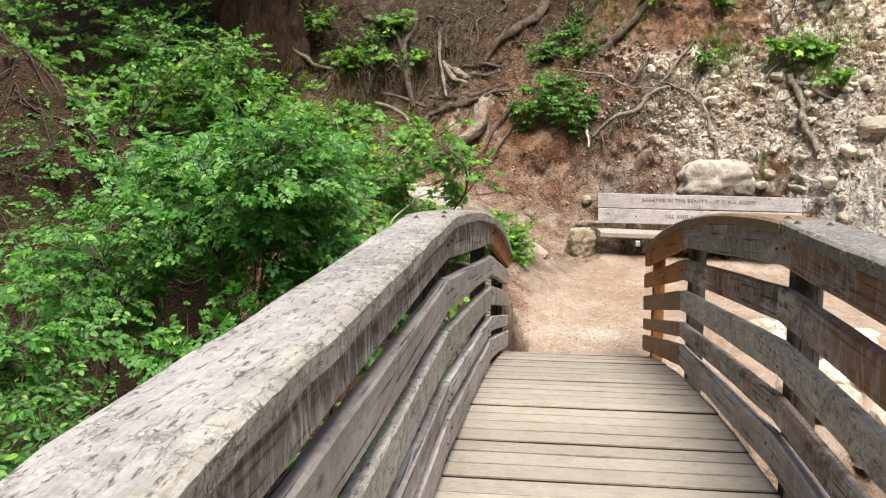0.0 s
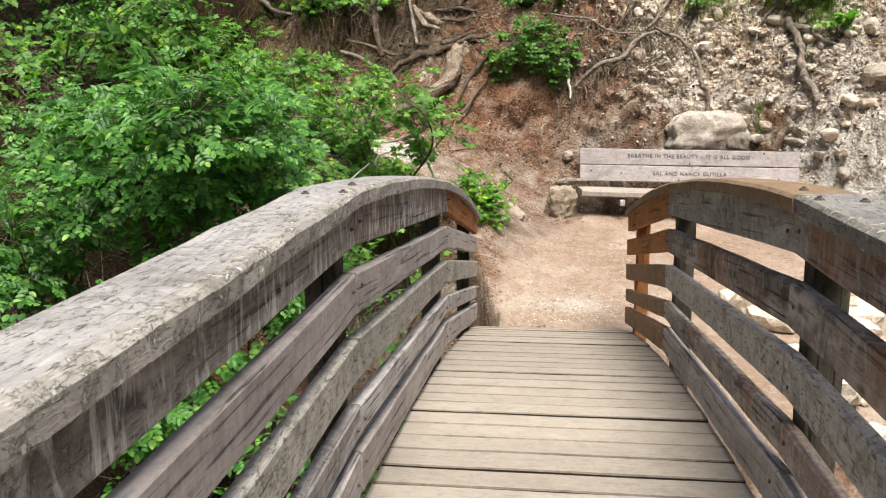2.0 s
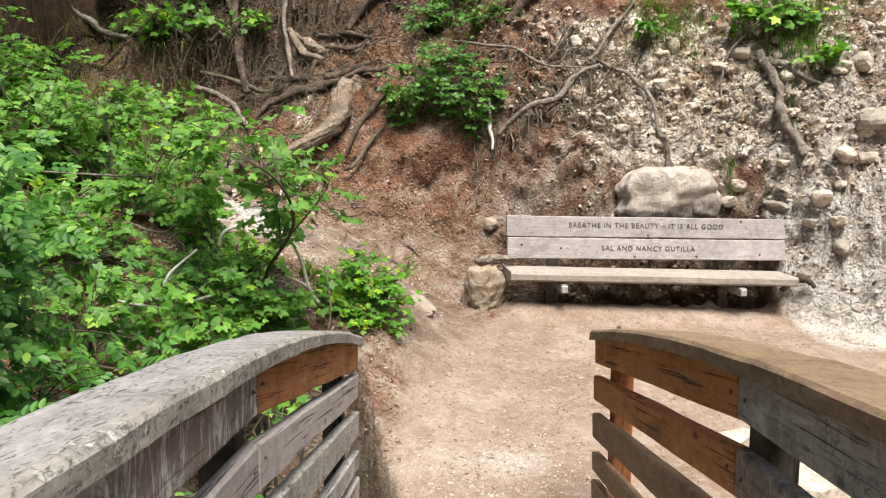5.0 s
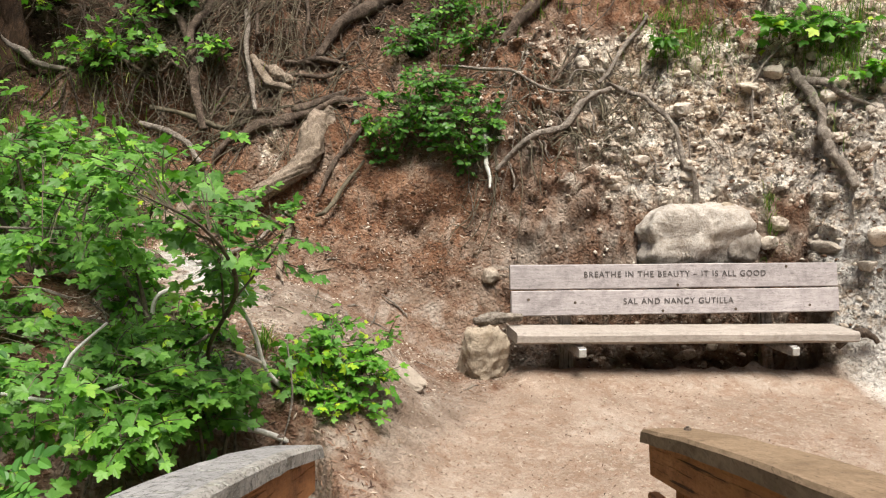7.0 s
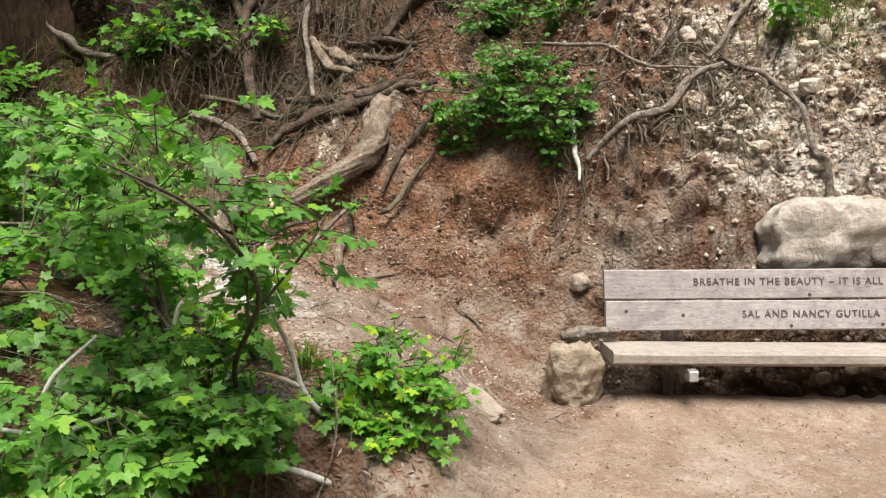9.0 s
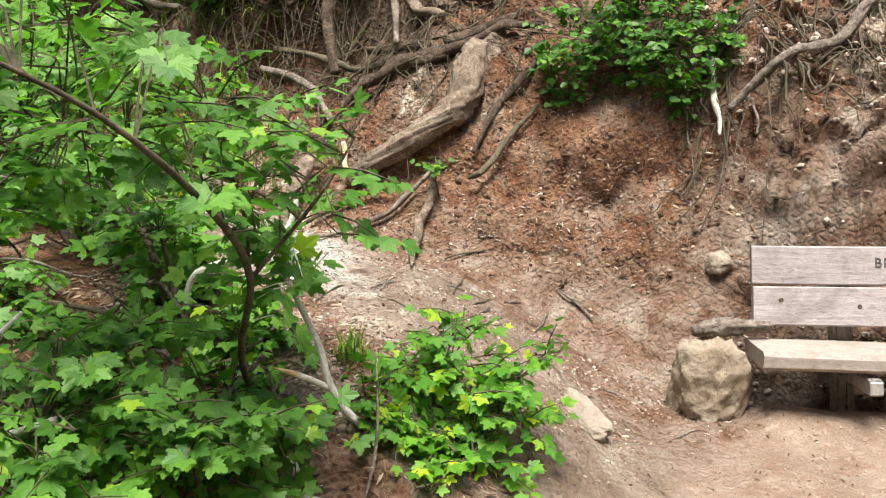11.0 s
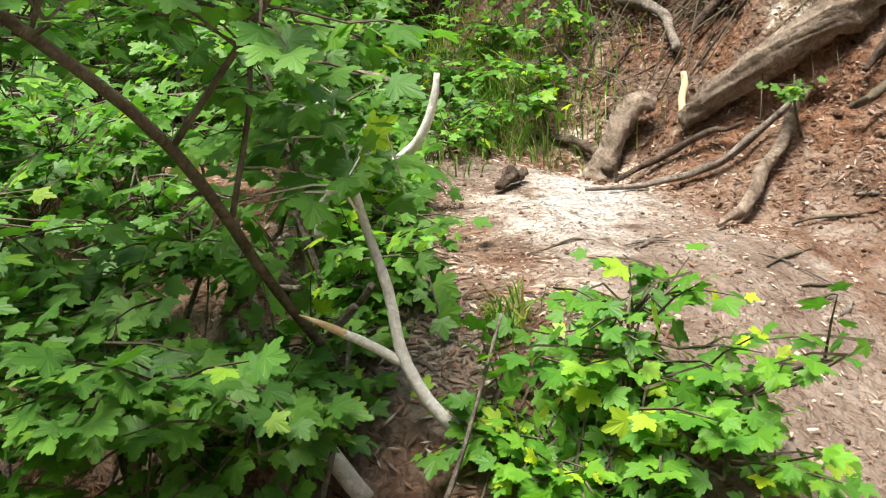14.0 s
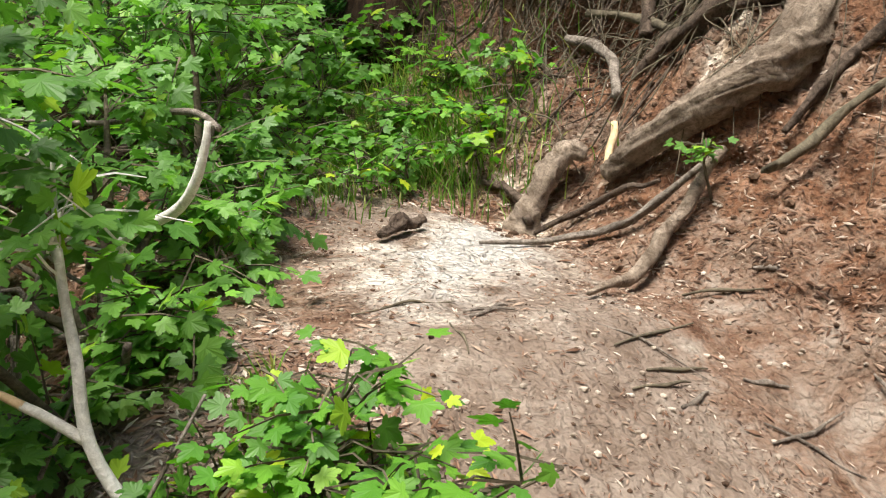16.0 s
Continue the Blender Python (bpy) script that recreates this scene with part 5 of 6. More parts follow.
root("fallen_log", "grey fallen log lying on the upper bank", "log", [(0.55, 11.61, 0.03), (0.74, 11.72, 0.06), (0.99, 11.90, 0.06), (1.30, 12.2, 0.03), (1.6, 12.5, 0.0)], [0.03, 0.05, 0.062, 0.065, 0.05], group=GR, seed=12)
root("fallen_log", "thick bare pale log emerging from the slope", "log", [(-0.20, 10.92, 0.05), (-0.05, 10.89, 0.08), (0.20, 10.87, 0.11), (0.37, 10.93, 0.11), (0.45, 11.05, 0.06), (0.53, 11.22, -0.01), (0.68, 11.42, -0.09)], [0.044, 0.054, 0.060, 0.072, 0.095, 0.105, 0.075], LOG_BARK, seed=13, sides=28, rough=0.17, furrow=0.2)
root("tree_root", "grey forked root reaching down to the path", "root", [(0.34, 10.80, 0.04), (0.31, 10.69, 0.05), (0.255, 10.58, 0.05), (0.235, 10.42, 0.035), (0.28, 10.12, 0.01)], [0.018, 0.022, 0.022, 0.020, 0.008], LOG_BARK, group=GR, seed=14)
root("tree_root", "upright hooked grey root stump on the white sand", "root", [(-0.55, 10.80, -0.06), (-0.55, 10.84, 0.02), (-0.53, 10.88, 0.09), (-0.50, 10.93, 0.15), (-0.45, 10.98, 0.17), (-0.38, 11.02, 0.10)], [0.095, 0.062, 0.050, 0.052, 0.050, 0.03], LOG_BARK, group=GR, seed=15, rough=0.13, furrow=0.3, sides=18)
root("tree_root", "short grey root spur at the path edge", "root", [(-0.88, 10.93, 0.0), (-0.74, 10.92, 0.04), (-0.58, 10.88, 0.05), (-0.48, 10.78, 0.05)], [0.014, 0.02, 0.022, 0.02], group=GR, seed=16)
root("tree_root", "thin dark root on the path edge", "root", [(-0.46, 10.80, 0.0), (-0.26, 10.84, 0.02), (-0.04, 10.82, 0.02), (0.1, 10.8, 0)], [0.010, 0.014, 0.014, 0.008], group=GR, seed=17)
root("tree_root", "thin root snaking over the slope", "root", [(-0.30, 10.28, 0.0), (-0.17, 10.50, 0.01), (-0.07, 10.66, 0.02), (0.08, 10.68, 0.03), (0.31, 10.78, 0.03)], [0.006, 0.011, 0.014, 0.014, 0.012], DEAD_BARK, group=GR, seed=18)
root("tree_root", "dark bent root against the slope", "root", [(0.88, 11.06, 0.02), (0.75, 10.93, 0.05), (0.64, 10.81, 0.05), (0.56, 10.74, 0.06), (0.50, 10.76, 0.02)], [0.010, 0.016, 0.019, 0.020, 0.010], STEM_BARK, group=GR, seed=19)
root("stick", "pale yellow split stick standing against the log", "stick", [(-0.25, 11.02, 0.13), (-0.235, 10.97, 0.09), (-0.215, 10.91, 0.05)], [0.014, 0.017, 0.014], SPLIT_WOOD, seed=20, sides=6)
root("tree_root", "curved pale root below the bank edge", "root", [(-0.36, 11.20, 0.05), (-0.50, 11.36, 0.10), (-0.68, 11.46, 0.10), (-0.90, 11.55, 0.03)], [0.022, 0.028, 0.03, 0.024], DEAD_BARK, group=GR, seed=21)
root("tree_root", "dark root across the upper slope", "root", [(0.34, 11.24, 0.02), (0.07, 11.21, 0.06), (-0.16, 11.26, 0.08), (-0.30, 11.22, 0.03)], [0.03, 0.036, 0.034, 0.02], group=GR, seed=22)
root("tree_root", "dark root on the slope beside the log", "root", [(0.92, 11.22, 0.0), (0.74, 11.10, 0.04), (0.60, 10.98, 0.04), (0.52, 10.86, 0.0)], [0.014, 0.024, 0.024, 0.012], group=GR, seed=23)
root("tree_root", "bare pale hanging rootlet", "root", [(1.80, 10.84, 0.06), (1.79, 10.74, 0.05), (1.80, 10.66, 0.03)], [0.016, 0.02, 0.008], PALE_BARK, group=GR, seed=24)
root("dry_branch", "thin dry branch lying along the bank", "branch", [(1.55, 11.40, 0.08), (1.81, 11.14, 0.10), (2.05, 10.94, 0.08), (2.32, 10.86, 0.08), (2.70, 10.86, 0.05)], [0.010, 0.014, 0.013, 0.011, 0.006], DEAD_BARK, group=GR, seed=25, sides=6)
root("dry_branch", "thin arching dry branch on the marl", "branch", [(3.94, 10.80, 0.0), (3.98, 10.88, 0.12), (4.10, 10.96, 0.12), (4.30, 11.02, 0.06)], [0.006, 0.009, 0.009, 0.006], DEAD_BARK, group=GR, seed=26, sides=6)
root("tree_root", "curled grey root beside the bench", "root", [(4.18, 9.97, 0.16), (4.28, 9.90, 0.21), (4.36, 9.85, 0.19), (4.40, 9.83, 0.13)], [0.028, 0.032, 0.026, 0.016], group=GR, seed=27)
root("fallen_log", "short brown log lying level among the roots", "log", [(0.27, 11.57, 0.05), (0.51, 11.57, 0.06), (0.78, 11.58, 0.03)], [0.026, 0.032, 0.022], group=GR, seed=40)
root("tree_root", "pale broken root stump among the roots", "root", [(0.05, 11.64, 0.05), (0.18, 11.55, 0.07), (0.32, 11.42, 0.05)], [0.020, 0.036, 0.03], LOG_BARK, group=GR, seed=41, rough=0.25)
root("tree_root", "grey root dropping to the top of the arching root", "root", [(3.25, 11.26, 0.03), (3.06, 11.18, 0.05), (2.87, 11.02, 0.06), (2.72, 10.89, 0.05)], [0.012, 0.017, 0.018, 0.016], DEAD_BARK, group=GR, seed=42, rough=0.22)
root("tree_root", "thin brown root slanting down the red soil", "root", [(2.75, 11.23, 0.03), (2.57, 11.08, 0.05), (2.35, 10.91, 0.04)], [0.010, 0.014, 0.010], group=GR, seed=43)
root("tree_root", "grey sweeping root at the bank edge", "root", [(-1.10, 12.17, 0.04), (-0.85, 12.18, 0.06), (-0.62, 12.01, 0.05), (-0.50, 11.9, 0.0)], [0.04, 0.044, 0.034, 0.02], group=GR, seed=44, rough=0.22)
root("tree_root", "forked grey root under the old tree", "root", [(-2.05, 11.91, 0.10), (-1.83, 11.76, 0.10), (-1.69, 11.77, 0.05), (-1.5, 11.7, 0.0)], [0.03, 0.036, 0.03, 0.016], DEAD_BARK, group=GR, seed=45)
root("tree_root", "dark root bridging a hollow in the bank", "root", [(-0.83, 11.60, 0.04), (-0.57, 11.57, 0.06), (-0.25, 11.44, 0.05), (0.0, 11.36, 0.0)], [0.016, 0.024, 0.022, 0.012], STEM_BARK, group=GR, seed=46)
root("dry_branch", "thin curved dry branch on the marl", "branch", [(3.90, 10.70, 0.02), (3.96, 10.86, 0.07), (4.12, 11.01, 0.08), (4.30, 11.03, 0.02)], [0.005, 0.008, 0.008, 0.005], DEAD_BARK, group=GR, seed=47, sides=6)
root("tree_root", "dark root stub lying at the end of the path", "root", [(-0.47, 9.97, 0.02), (-0.52, 10.09, 0.04), (-0.56, 10.25, 0.03)], [0.018, 0.028, 0.016], group=GR, seed=49, rough=0.3)
for k in range(7):
    x0, y0, drop = ((1.95, 10.62, 0.16), (2.08, 10.60, 0.20), (2.2, 10.64, 0.15), (2.70, 10.84, 0.16), (3.02, 10.58, 0.18), (1.72, 10.86, 0.2), (2.62, 10.82, 0.2))[k]
    root("rootlet", "thin bare rootlet hanging under the roots", "root", [(x0, y0, 0.05), (x0 + 0.02, y0 - drop * 0.2, 0.05), (x0 + 0.01, y0 - drop * 0.4, 0.05), (x0 + 0.04, y0 - drop * 0.6, 0.03)], [0.007, 0.008, 0.006, 0.003], STEM_BARK if k % 2 else DEAD_BARK, group="hanging rootlets", seed=60 + k, sides=7)
log = limb("log_stub", [(0.0, 0.0, 0.0), (0.10, 0.01, 0.012), (0.20, 0.02, 0.014), (0.34, 0.05, 0.012)], [0.024, 0.036, 0.034, 0.03], DEAD_BARK, None, "", 14, 0.22, 71, 1.0, 0.25)
log.location = (1.56, 9.99, 0.385)
tagged(log, "grey broken log stub wedged between rock and bench", "log")
for i, (x, y, a, ln, r) in enumerate(((0.51, 10.12, 1.52, 0.38, 0.008), (0.70, 10.0, 1.6, 0.14, 0.012), (0.22, 9.75, 1.57, 0.15, 0.011), (0.62, 10.05, 1.3, 0.22, 0.009), (0.89, 10.25, 1.36, 0.30, 0.010), (0.62, 10.58, 0.2, 0.10, 0.014), (0.64, 9.94, 1.4, 0.22, 0.008), (0.22, 9.75, 0.9, 0.14, 0.010), (0.50, 10.02, 0.5, 0.40, 0.006), (0.51, 10.5, 0.3, 0.24, 0.010), (0.92, 10.21, 0.6, 0.25, 0.008),
                                      (0.98, 9.75, 2.2, 0.16, 0.012), (0.30, 9.55, 2.6, 0.18, 0.006), (0.75, 10.3, 1.0, 0.14, 0.014), (1.2, 9.9, 0.2, 0.16, 0.006), (0.05, 9.6, 1.2, 0.30, 0.006), (1.05, 10.45, 2.7, 0.2, 0.012), (1.5, 9.7, 0.7, 0.2, 0.005))):
    c, s = math.cos(a) * ln / 2, math.sin(a) * ln / 2
    root("stick", "broken brown stick lying on the slope", "stick", [(x - c, y - s), (x + 0.02 * s, y + 0.05 * ln), (x + c, y + s)], [r * 0.35, r * 0.75, r * 0.25], DEAD_BARK if i % 3 else STEM_BARK, 0.004, "sticks on the slope", 200 + i, sides=6)


def tangle(name, label, count, xr, yr, radius, material, seed, wander=0.12, lift=0.05):
    """Rootlets and dead twigs too many to count, lying over the ground."""
    rng = np.random.RandomState(seed)
    parts = []
    for _ in range(count):
        x, y = rng.uniform(*xr), rng.uniform(*yr)
        a = rng.randn() * 0.7 + (3.14159 if rng.rand() < 0.5 else 0)
        pts = []
        for k in range(5):
            pts.append((x, y - 0.01, gz(x, y) + rng.uniform(-0.015, lift)))
            a += rng.randn() * 0.5
            x += math.cos(a) * wander * rng.uniform(0.5, 1.3)
            y += math.sin(a) * wander * 0.8 * rng.uniform(0.5, 1.3)
        r = radius * rng.uniform(0.5, 1.6)
        parts.append(tube(pts, [r, r, r * 0.9, r * 0.7, r * 0.4], 5, 0.1, rng.randint(9999)))
    V, F = merge(parts)
    return tagged(mesh_ob(name, V, F, material, None, "", True), label, "roots", kind="stuff")


tangle("root_tangle", "tangle of exposed brown roots under the bank edge", 110, (-1.3, 0.9), (11.2, 12.4), 0.006, ROOT_BARK, 1)
tangle("root_tangle", "knotted thick roots under the bank edge", 20, (-1.2, 0.8), (11.35, 12.3), 0.014, ROOT_BARK, 8, 0.15, 0.10)
tangle("root_tangle", "dark rootlets and dead twigs in the bank", 380, (-1.2, 0.8), (11.2, 12.4), 0.0032, STEM_BARK, 2, 0.17, 0.14)
tangle("root_tangle", "fine pale rootlets in the marl bank", 60, (1.7, 4.9), (10.6, 11.5), 0.004, DEAD_BARK, 3, 0.10, 0.06)
tangle("root_tangle", "fine dark rootlets under the arching root", 170, (1.7, 3.0), (10.6, 11.1), 0.004, STEM_BARK, 4, 0.10, 0.06)
tangle("dead_twigs", "dead twigs in the creek cut", 90, (-3.5, 0.2), (6.5, 9.0), 0.007, DEAD_BARK, 5, 0.20, 0.30)
tangle("root_tangle", "rootlets along the upper bank", 110, (0.8, 4.6), (11.3, 12.6), 0.006, ROOT_BARK, 6, 0.14, 0.06)
tangle("dead_twigs", "brown debris of twigs on the far slope", 420, (-5.5, -1.4), (9.0, 12.7), 0.007, ROOT_BARK, 7, 0.18, 0.10)

# pale branches in the maples
for i, (pts, r, mat) in enumerate((
        ([(-0.34, 8.96, 0.66), (-0.28, 8.95, 0.79), (-0.05, 8.95, 0.86), (0.04, 8.95, 0.92), (0.08, 8.95, 1.0), (0.09, 8.95, 1.06)], [0.012, 0.013, 0.013, 0.012, 0.010, 0.007], PALE_BARK),
        ([(-1.9, 9.22, 1.20), (-0.99, 9.2, 1.14), (-0.66, 9.2, 1.15), (-0.41, 9.2, 1.14), (-0.2, 9.15, 1.08)], [0.005, 0.009, 0.010, 0.010, 0.009], DEAD_BARK),
        ([(-1.5, 8.9, 0.62), (-1.36, 8.9, 0.52), (-1.16, 8.9, 0.43), (-0.97, 8.9, 0.30)], [0.010, 0.016, 0.016, 0.014], PALE_BARK),
        ([(-0.7, 8.5, 0.22), (-0.53, 8.5, 0.20), (-0.29, 8.5, 0.22), (0.08, 8.5, 0.16)], [0.012, 0.018, 0.020, 0.018], DEAD_BARK),
        ([(-0.20, 8.58, 0.36), (-0.06, 8.6, 0.30), (0.06, 8.6, 0.28), (0.18, 8.62, 0.18)], [0.014, 0.022, 0.022, 0.02], PALE_BARK),
        ([(-0.75, 8.0, 0.52), (-0.52, 8.0, 0.47), (-0.44, 8.0, 0.48), (-0.24, 8.0, 0.54)], [0.007, 0.011, 0.011, 0.008], PALE_BARK),
        ([(-0.50, 8.0, 0.60), (-0.45, 8.0, 0.68), (-0.31, 8.0, 0.80)], [0.010, 0.009, 0.005], PALE_BARK),
        ([(-0.40, 8.5, 0.22), (-0.17, 8.5, 0.14), (0.01, 8.5, 0.18), (0.22, 8.5, 0.16), (0.4, 8.6, 0.05)], [0.008, 0.014, 0.014, 0.014, 0.016], PALE_BARK))):
    ob = limb("dead_branch", [tuple(a - b for a, b in zip(p, pts[0])) for p in pts], r, mat, None, "", 7, 0.12, 300 + i)
    ob.location = pts[0]
    tagged(ob, "pale lichen-covered dead branch among the maple leaves", "branch", "dead branches in the maples")

# old tree foot at the top of the slope
top = thing("old_tree", "huge dark furrowed tree foot at the top of the slope", "tree", (-2.40, 12.35, gz(-2.40, 12.35)))
OLD_BARK = bark("old_dark_bark", (0.016, 0.010, 0.006), (0.12, 0.070, 0.038), 22, 0.65, 0.22)
limb("trunk", [(0, -0.35, -1.7), (0, -0.15, -0.7), (0.0, 0.0, 0.1), (0.03, 0.08, 0.7), (0.05, 0.2, 1.8), (0.05, 0.3, 5.0)], [0.50, 0.60, 0.55, 0.49, 0.45, 0.38], OLD_BARK, top, sides=72, rough=0.10, seed=5, furrow=0.22)
# overhead boughs and leaves, out of view, added to shade the slope below
rng = np.random.RandomState(17)
boughs, sprays = [], []
for i in range(20):
    a, h = -1.9 + 0.75 * rng.randn(), rng.uniform(3.6, 5.2)
    reach = rng.uniform(2.2, 3.9)
    tip = np.array((reach * math.cos(a) - 0.6, reach * math.sin(a), h + rng.uniform(0.2, 1.2)))
    boughs.append(tube([(0.05, 0.3, h), tuple(tip * np.array((0.5, 0.5, 0)) + np.array((0, 0, h + 0.5))), tuple(tip)], [0.06, 0.04, 0.012], 6, 0.1, i))
    along_bough = rng.uniform(0.3, 1.05, (230, 1))
    sprays.append(tip * np.array((1, 1, 0)) * along_bough + np.array((0, 0, 1)) * (h + 0.6 * along_bough) + rng.randn(230, 3) * np.array((0.42, 0.42, 0.14)))
V, F = merge(boughs)
mesh_ob("boughs", V, F, STEM_BARK, top)
sprays = np.vstack(sprays)
sprays[:, 2] = np.maximum(sprays[:, 2], 3.3)
tagged(scatter_mesh("crown", TEMPLATES["feather"], sprays, unit(rng.randn(len(sprays), 3) * np.array((1, 1, 0.3))), unit(np.array((0, 0, 1.0)) + 0.3 * rng.randn(len(sprays), 3)), rng.uniform(0.22, 0.36, len(sprays)), LEAF_SHRUB, top), kind="stuff")
for i, (dx, dy) in enumerate(((-0.75, -0.35), (-0.35, -0.6), (0.15, -0.65), (0.55, -0.5), (0.85, -0.15))):
    g1, g2 = (gz(-2.40 + dx * k, 12.35 + dy * k) - gz(-2.40, 12.35) for k in (0.75, 1.15))
    limb("root_flare", [(dx * 0.3, dy * 0.3, 0.42), (dx * 0.5, dy * 0.5, 0.16), (dx * 0.78, dy * 0.78, g1 + 0.05), (dx * 1.15, dy * 1.15, g2 - 0.04)], [0.11, 0.12, 0.085, 0.04], OLD_BARK, top, sides=14, rough=0.16, seed=30 + i, furrow=0.2)


# ---- stones ----
def rock_bm(rng, sub=2, rough=0.22, block=0.0, worn=0.0):
    bm = bmesh.new()
    bmesh.ops.create_icosphere(bm, subdivisions=sub, radius=1.0)
    off = Vector((rng.uniform(-50, 50), rng.uniform(-50, 50), rng.uniform(-50, 50)))
    cuts = [(Vector((rng.gauss(0, 1), rng.gauss(0, 1), rng.gauss(0, 1))).normalized(), rng.uniform(0.45, 0.8) + 0.22 * (block > 0)) for _ in range(10)]
    for v in bm.verts:
        p = v.co.normalized()
        r = 1 / max(abs(p.x), abs(p.y), abs(p.z)) ** block
        r = r * 0.9 ** block + rough * noise.noise(p * 1.4 + off) + rough * 0.5 * noise.noise(p * 3.7 + off)
        for n, d in cuts:
            k = p.dot(n)
            if k > 0 and r * k > d:
                r = d / k + (r - d / k) * (0.15 + 0.3 * (worn > 0))
        v.co = p * (r + worn * (noise.noise(p * 5.5 + off) + 0.6 * noise.noise(p * 12 + off) + 0.4 * noise.noise(p * 25 + off)))
    return bm


def rock(name, label, x, y, size, material, turn=0.0, sink=0.25, seed=0, group="", sub=3, z=None, block=0.0, worn=0.0):
    bm = rock_bm(random.Random(seed), sub, 0.22, block, worn)
    bmesh.ops.transform(bm, matrix=Matrix.Diagonal((*size, 1)), verts=bm.verts)
    ob = part(name, bm, material, None, "", worn > 0)
    x, y, g = lay(x, y)[0].tolist() if z is None else (x, y, z)
    ob.matrix_world = Matrix.Translation((x, y, g + size[2] * (1 - 2 * sink))) @ pose(0, 0, 0, random.Random(seed).uniform(-12, 12) * (1 - 0.8 * block), random.Random(seed + 1).uniform(-12, 12) * (1 - 0.8 * block), turn)
    return tagged(ob, label, "rock", group)


rock("boulder", "large pale marl boulder lodged above the bench", 3.27, 10.41, (0.46, 0.27, 0.33), WHITE_STONE, 3, 0.3, 44, z=0.72, sub=5, block=0.92, worn=0.05)
rock("rock", "pale slab leaning on the boulder above the bench", 3.60, 10.32, (0.17, 0.12, 0.17), WHITE_STONE, 20, 0.3, 45, z=0.76, sub=4, block=0.6, worn=0.05)
rock("rock", "small pale stone in the soil above the bench", 1.76, 10.42, (0.07, 0.06, 0.06), PALE_STONE, 10, 0.3, 46, sub=4, block=0.4, worn=0.05)
rock("rock", "lumpy mossy tan rock standing beside the bench", 1.62, 9.95, (0.165, 0.15, 0.23), MOSS_STONE, 8, 0.28, 37, sub=5, block=0.5, worn=0.09)
slab = rock("rock", "long pale stone lying on the slope", 1.06, 9.41, (0.062, 0.145, 0.048), TAUPE_STONE, 0, 0.3, 6, z=gz(1.06, 9.41) + 0.0, sub=5, block=0.45, worn=0.03)
slab.matrix_world = Matrix.Translation((1.06, 9.41, gz(1.06, 9.41) + 0.025)) @ pose(0, 0, 0, 27, -12, 32)
rock("rock", "small tan stone on the bank", 3.52, 10.36, (0.10, 0.08, 0.06), MOSS_STONE, 0, 0.2, 7)
rock("rock", "smooth pale stone under the bank edge", 3.57, 11.02, (0.09, 0.08, 0.08), PALE_STONE, 0, 0.2, 8)
rock("rock", "smooth grey stone among the roots", 2.78, 11.03, (0.06, 0.06, 0.05), GREY_STONE, 0, 0.2, 9)
rock("rock", "dark flat stone jutting from the marl", 4.24, 10.24, (0.15, 0.12, 0.06), GREY_STONE, 0, 0.3, 10)
rock("rock", "pale block at the foot of the marl", 4.50, 10.0, (0.10, 0.10, 0.11), PALE_STONE, 0, 0.2, 11)
rock("boulder", "grey boulder overhanging the marl face", 5.08, 10.12, (0.20, 0.18, 0.15), GREY_STONE, 0, 0.3, 12)
rock("rock", "pale rounded stone in the upper marl", 5.12, 10.48, (0.12, 0.12, 0.10), PALE_STONE, 0, 0.25, 13)
rock("rock", "pale stone in the marl face", 4.75, 10.05, (0.13, 0.10, 0.09), PALE_STONE, 0, 0.3, 14)
rng = random.Random(77)
for i in range(46):
    y = rng.uniform(5.5, 7.7)
    x = 3.15 + 0.12 * (y - 6.5) + rng.gauss(0, 0.30)
    if (Vector((x, y, 0)) - END).dot(ACROSS) < 0.95:
        continue
    s = rng.uniform(0.05, 0.20)
    rock("rock", "angular pale rock at the creek edge by the bridge", x, y, (s * rng.uniform(0.9, 1.4), s, s * rng.uniform(0.55, 0.85)), PALE_STONE if rng.random() < 0.7 else MOSS_STONE, rng.uniform(0, 360), 0.22, 400 + i, "rocks beside the bridge", 2, block=0.5)
for i in range(26):
    x, y = rng.uniform(-2.6, 0.6), rng.uniform(4.2, 7.9)
    s = rng.uniform(0.08, 0.24)
    rock("rock", "dark damp rock in the creek cut", x, y, (s * 1.2, s, s * 0.7), GREY_STONE, rng.uniform(0, 360), 0.25, 500 + i, "rocks in the creek", 2)
for i in range(70):
    x = rng.uniform(2.2, 5.1)
    y = float(bank_foot(x)) + rng.uniform(0.12, 1.15)
    s = rng.uniform(0.025, 0.085)
    rock("rock", "pale angular stone bedded in the marl bank", x, y, (s * rng.uniform(0.9, 1.5), s, s * rng.uniform(0.6, 0.9)), PALE_STONE if rng.random() < 0.9 else GREY_STONE, rng.uniform(0, 360), 0.46, 600 + i, "stones in the marl bank", 3, block=0.8)


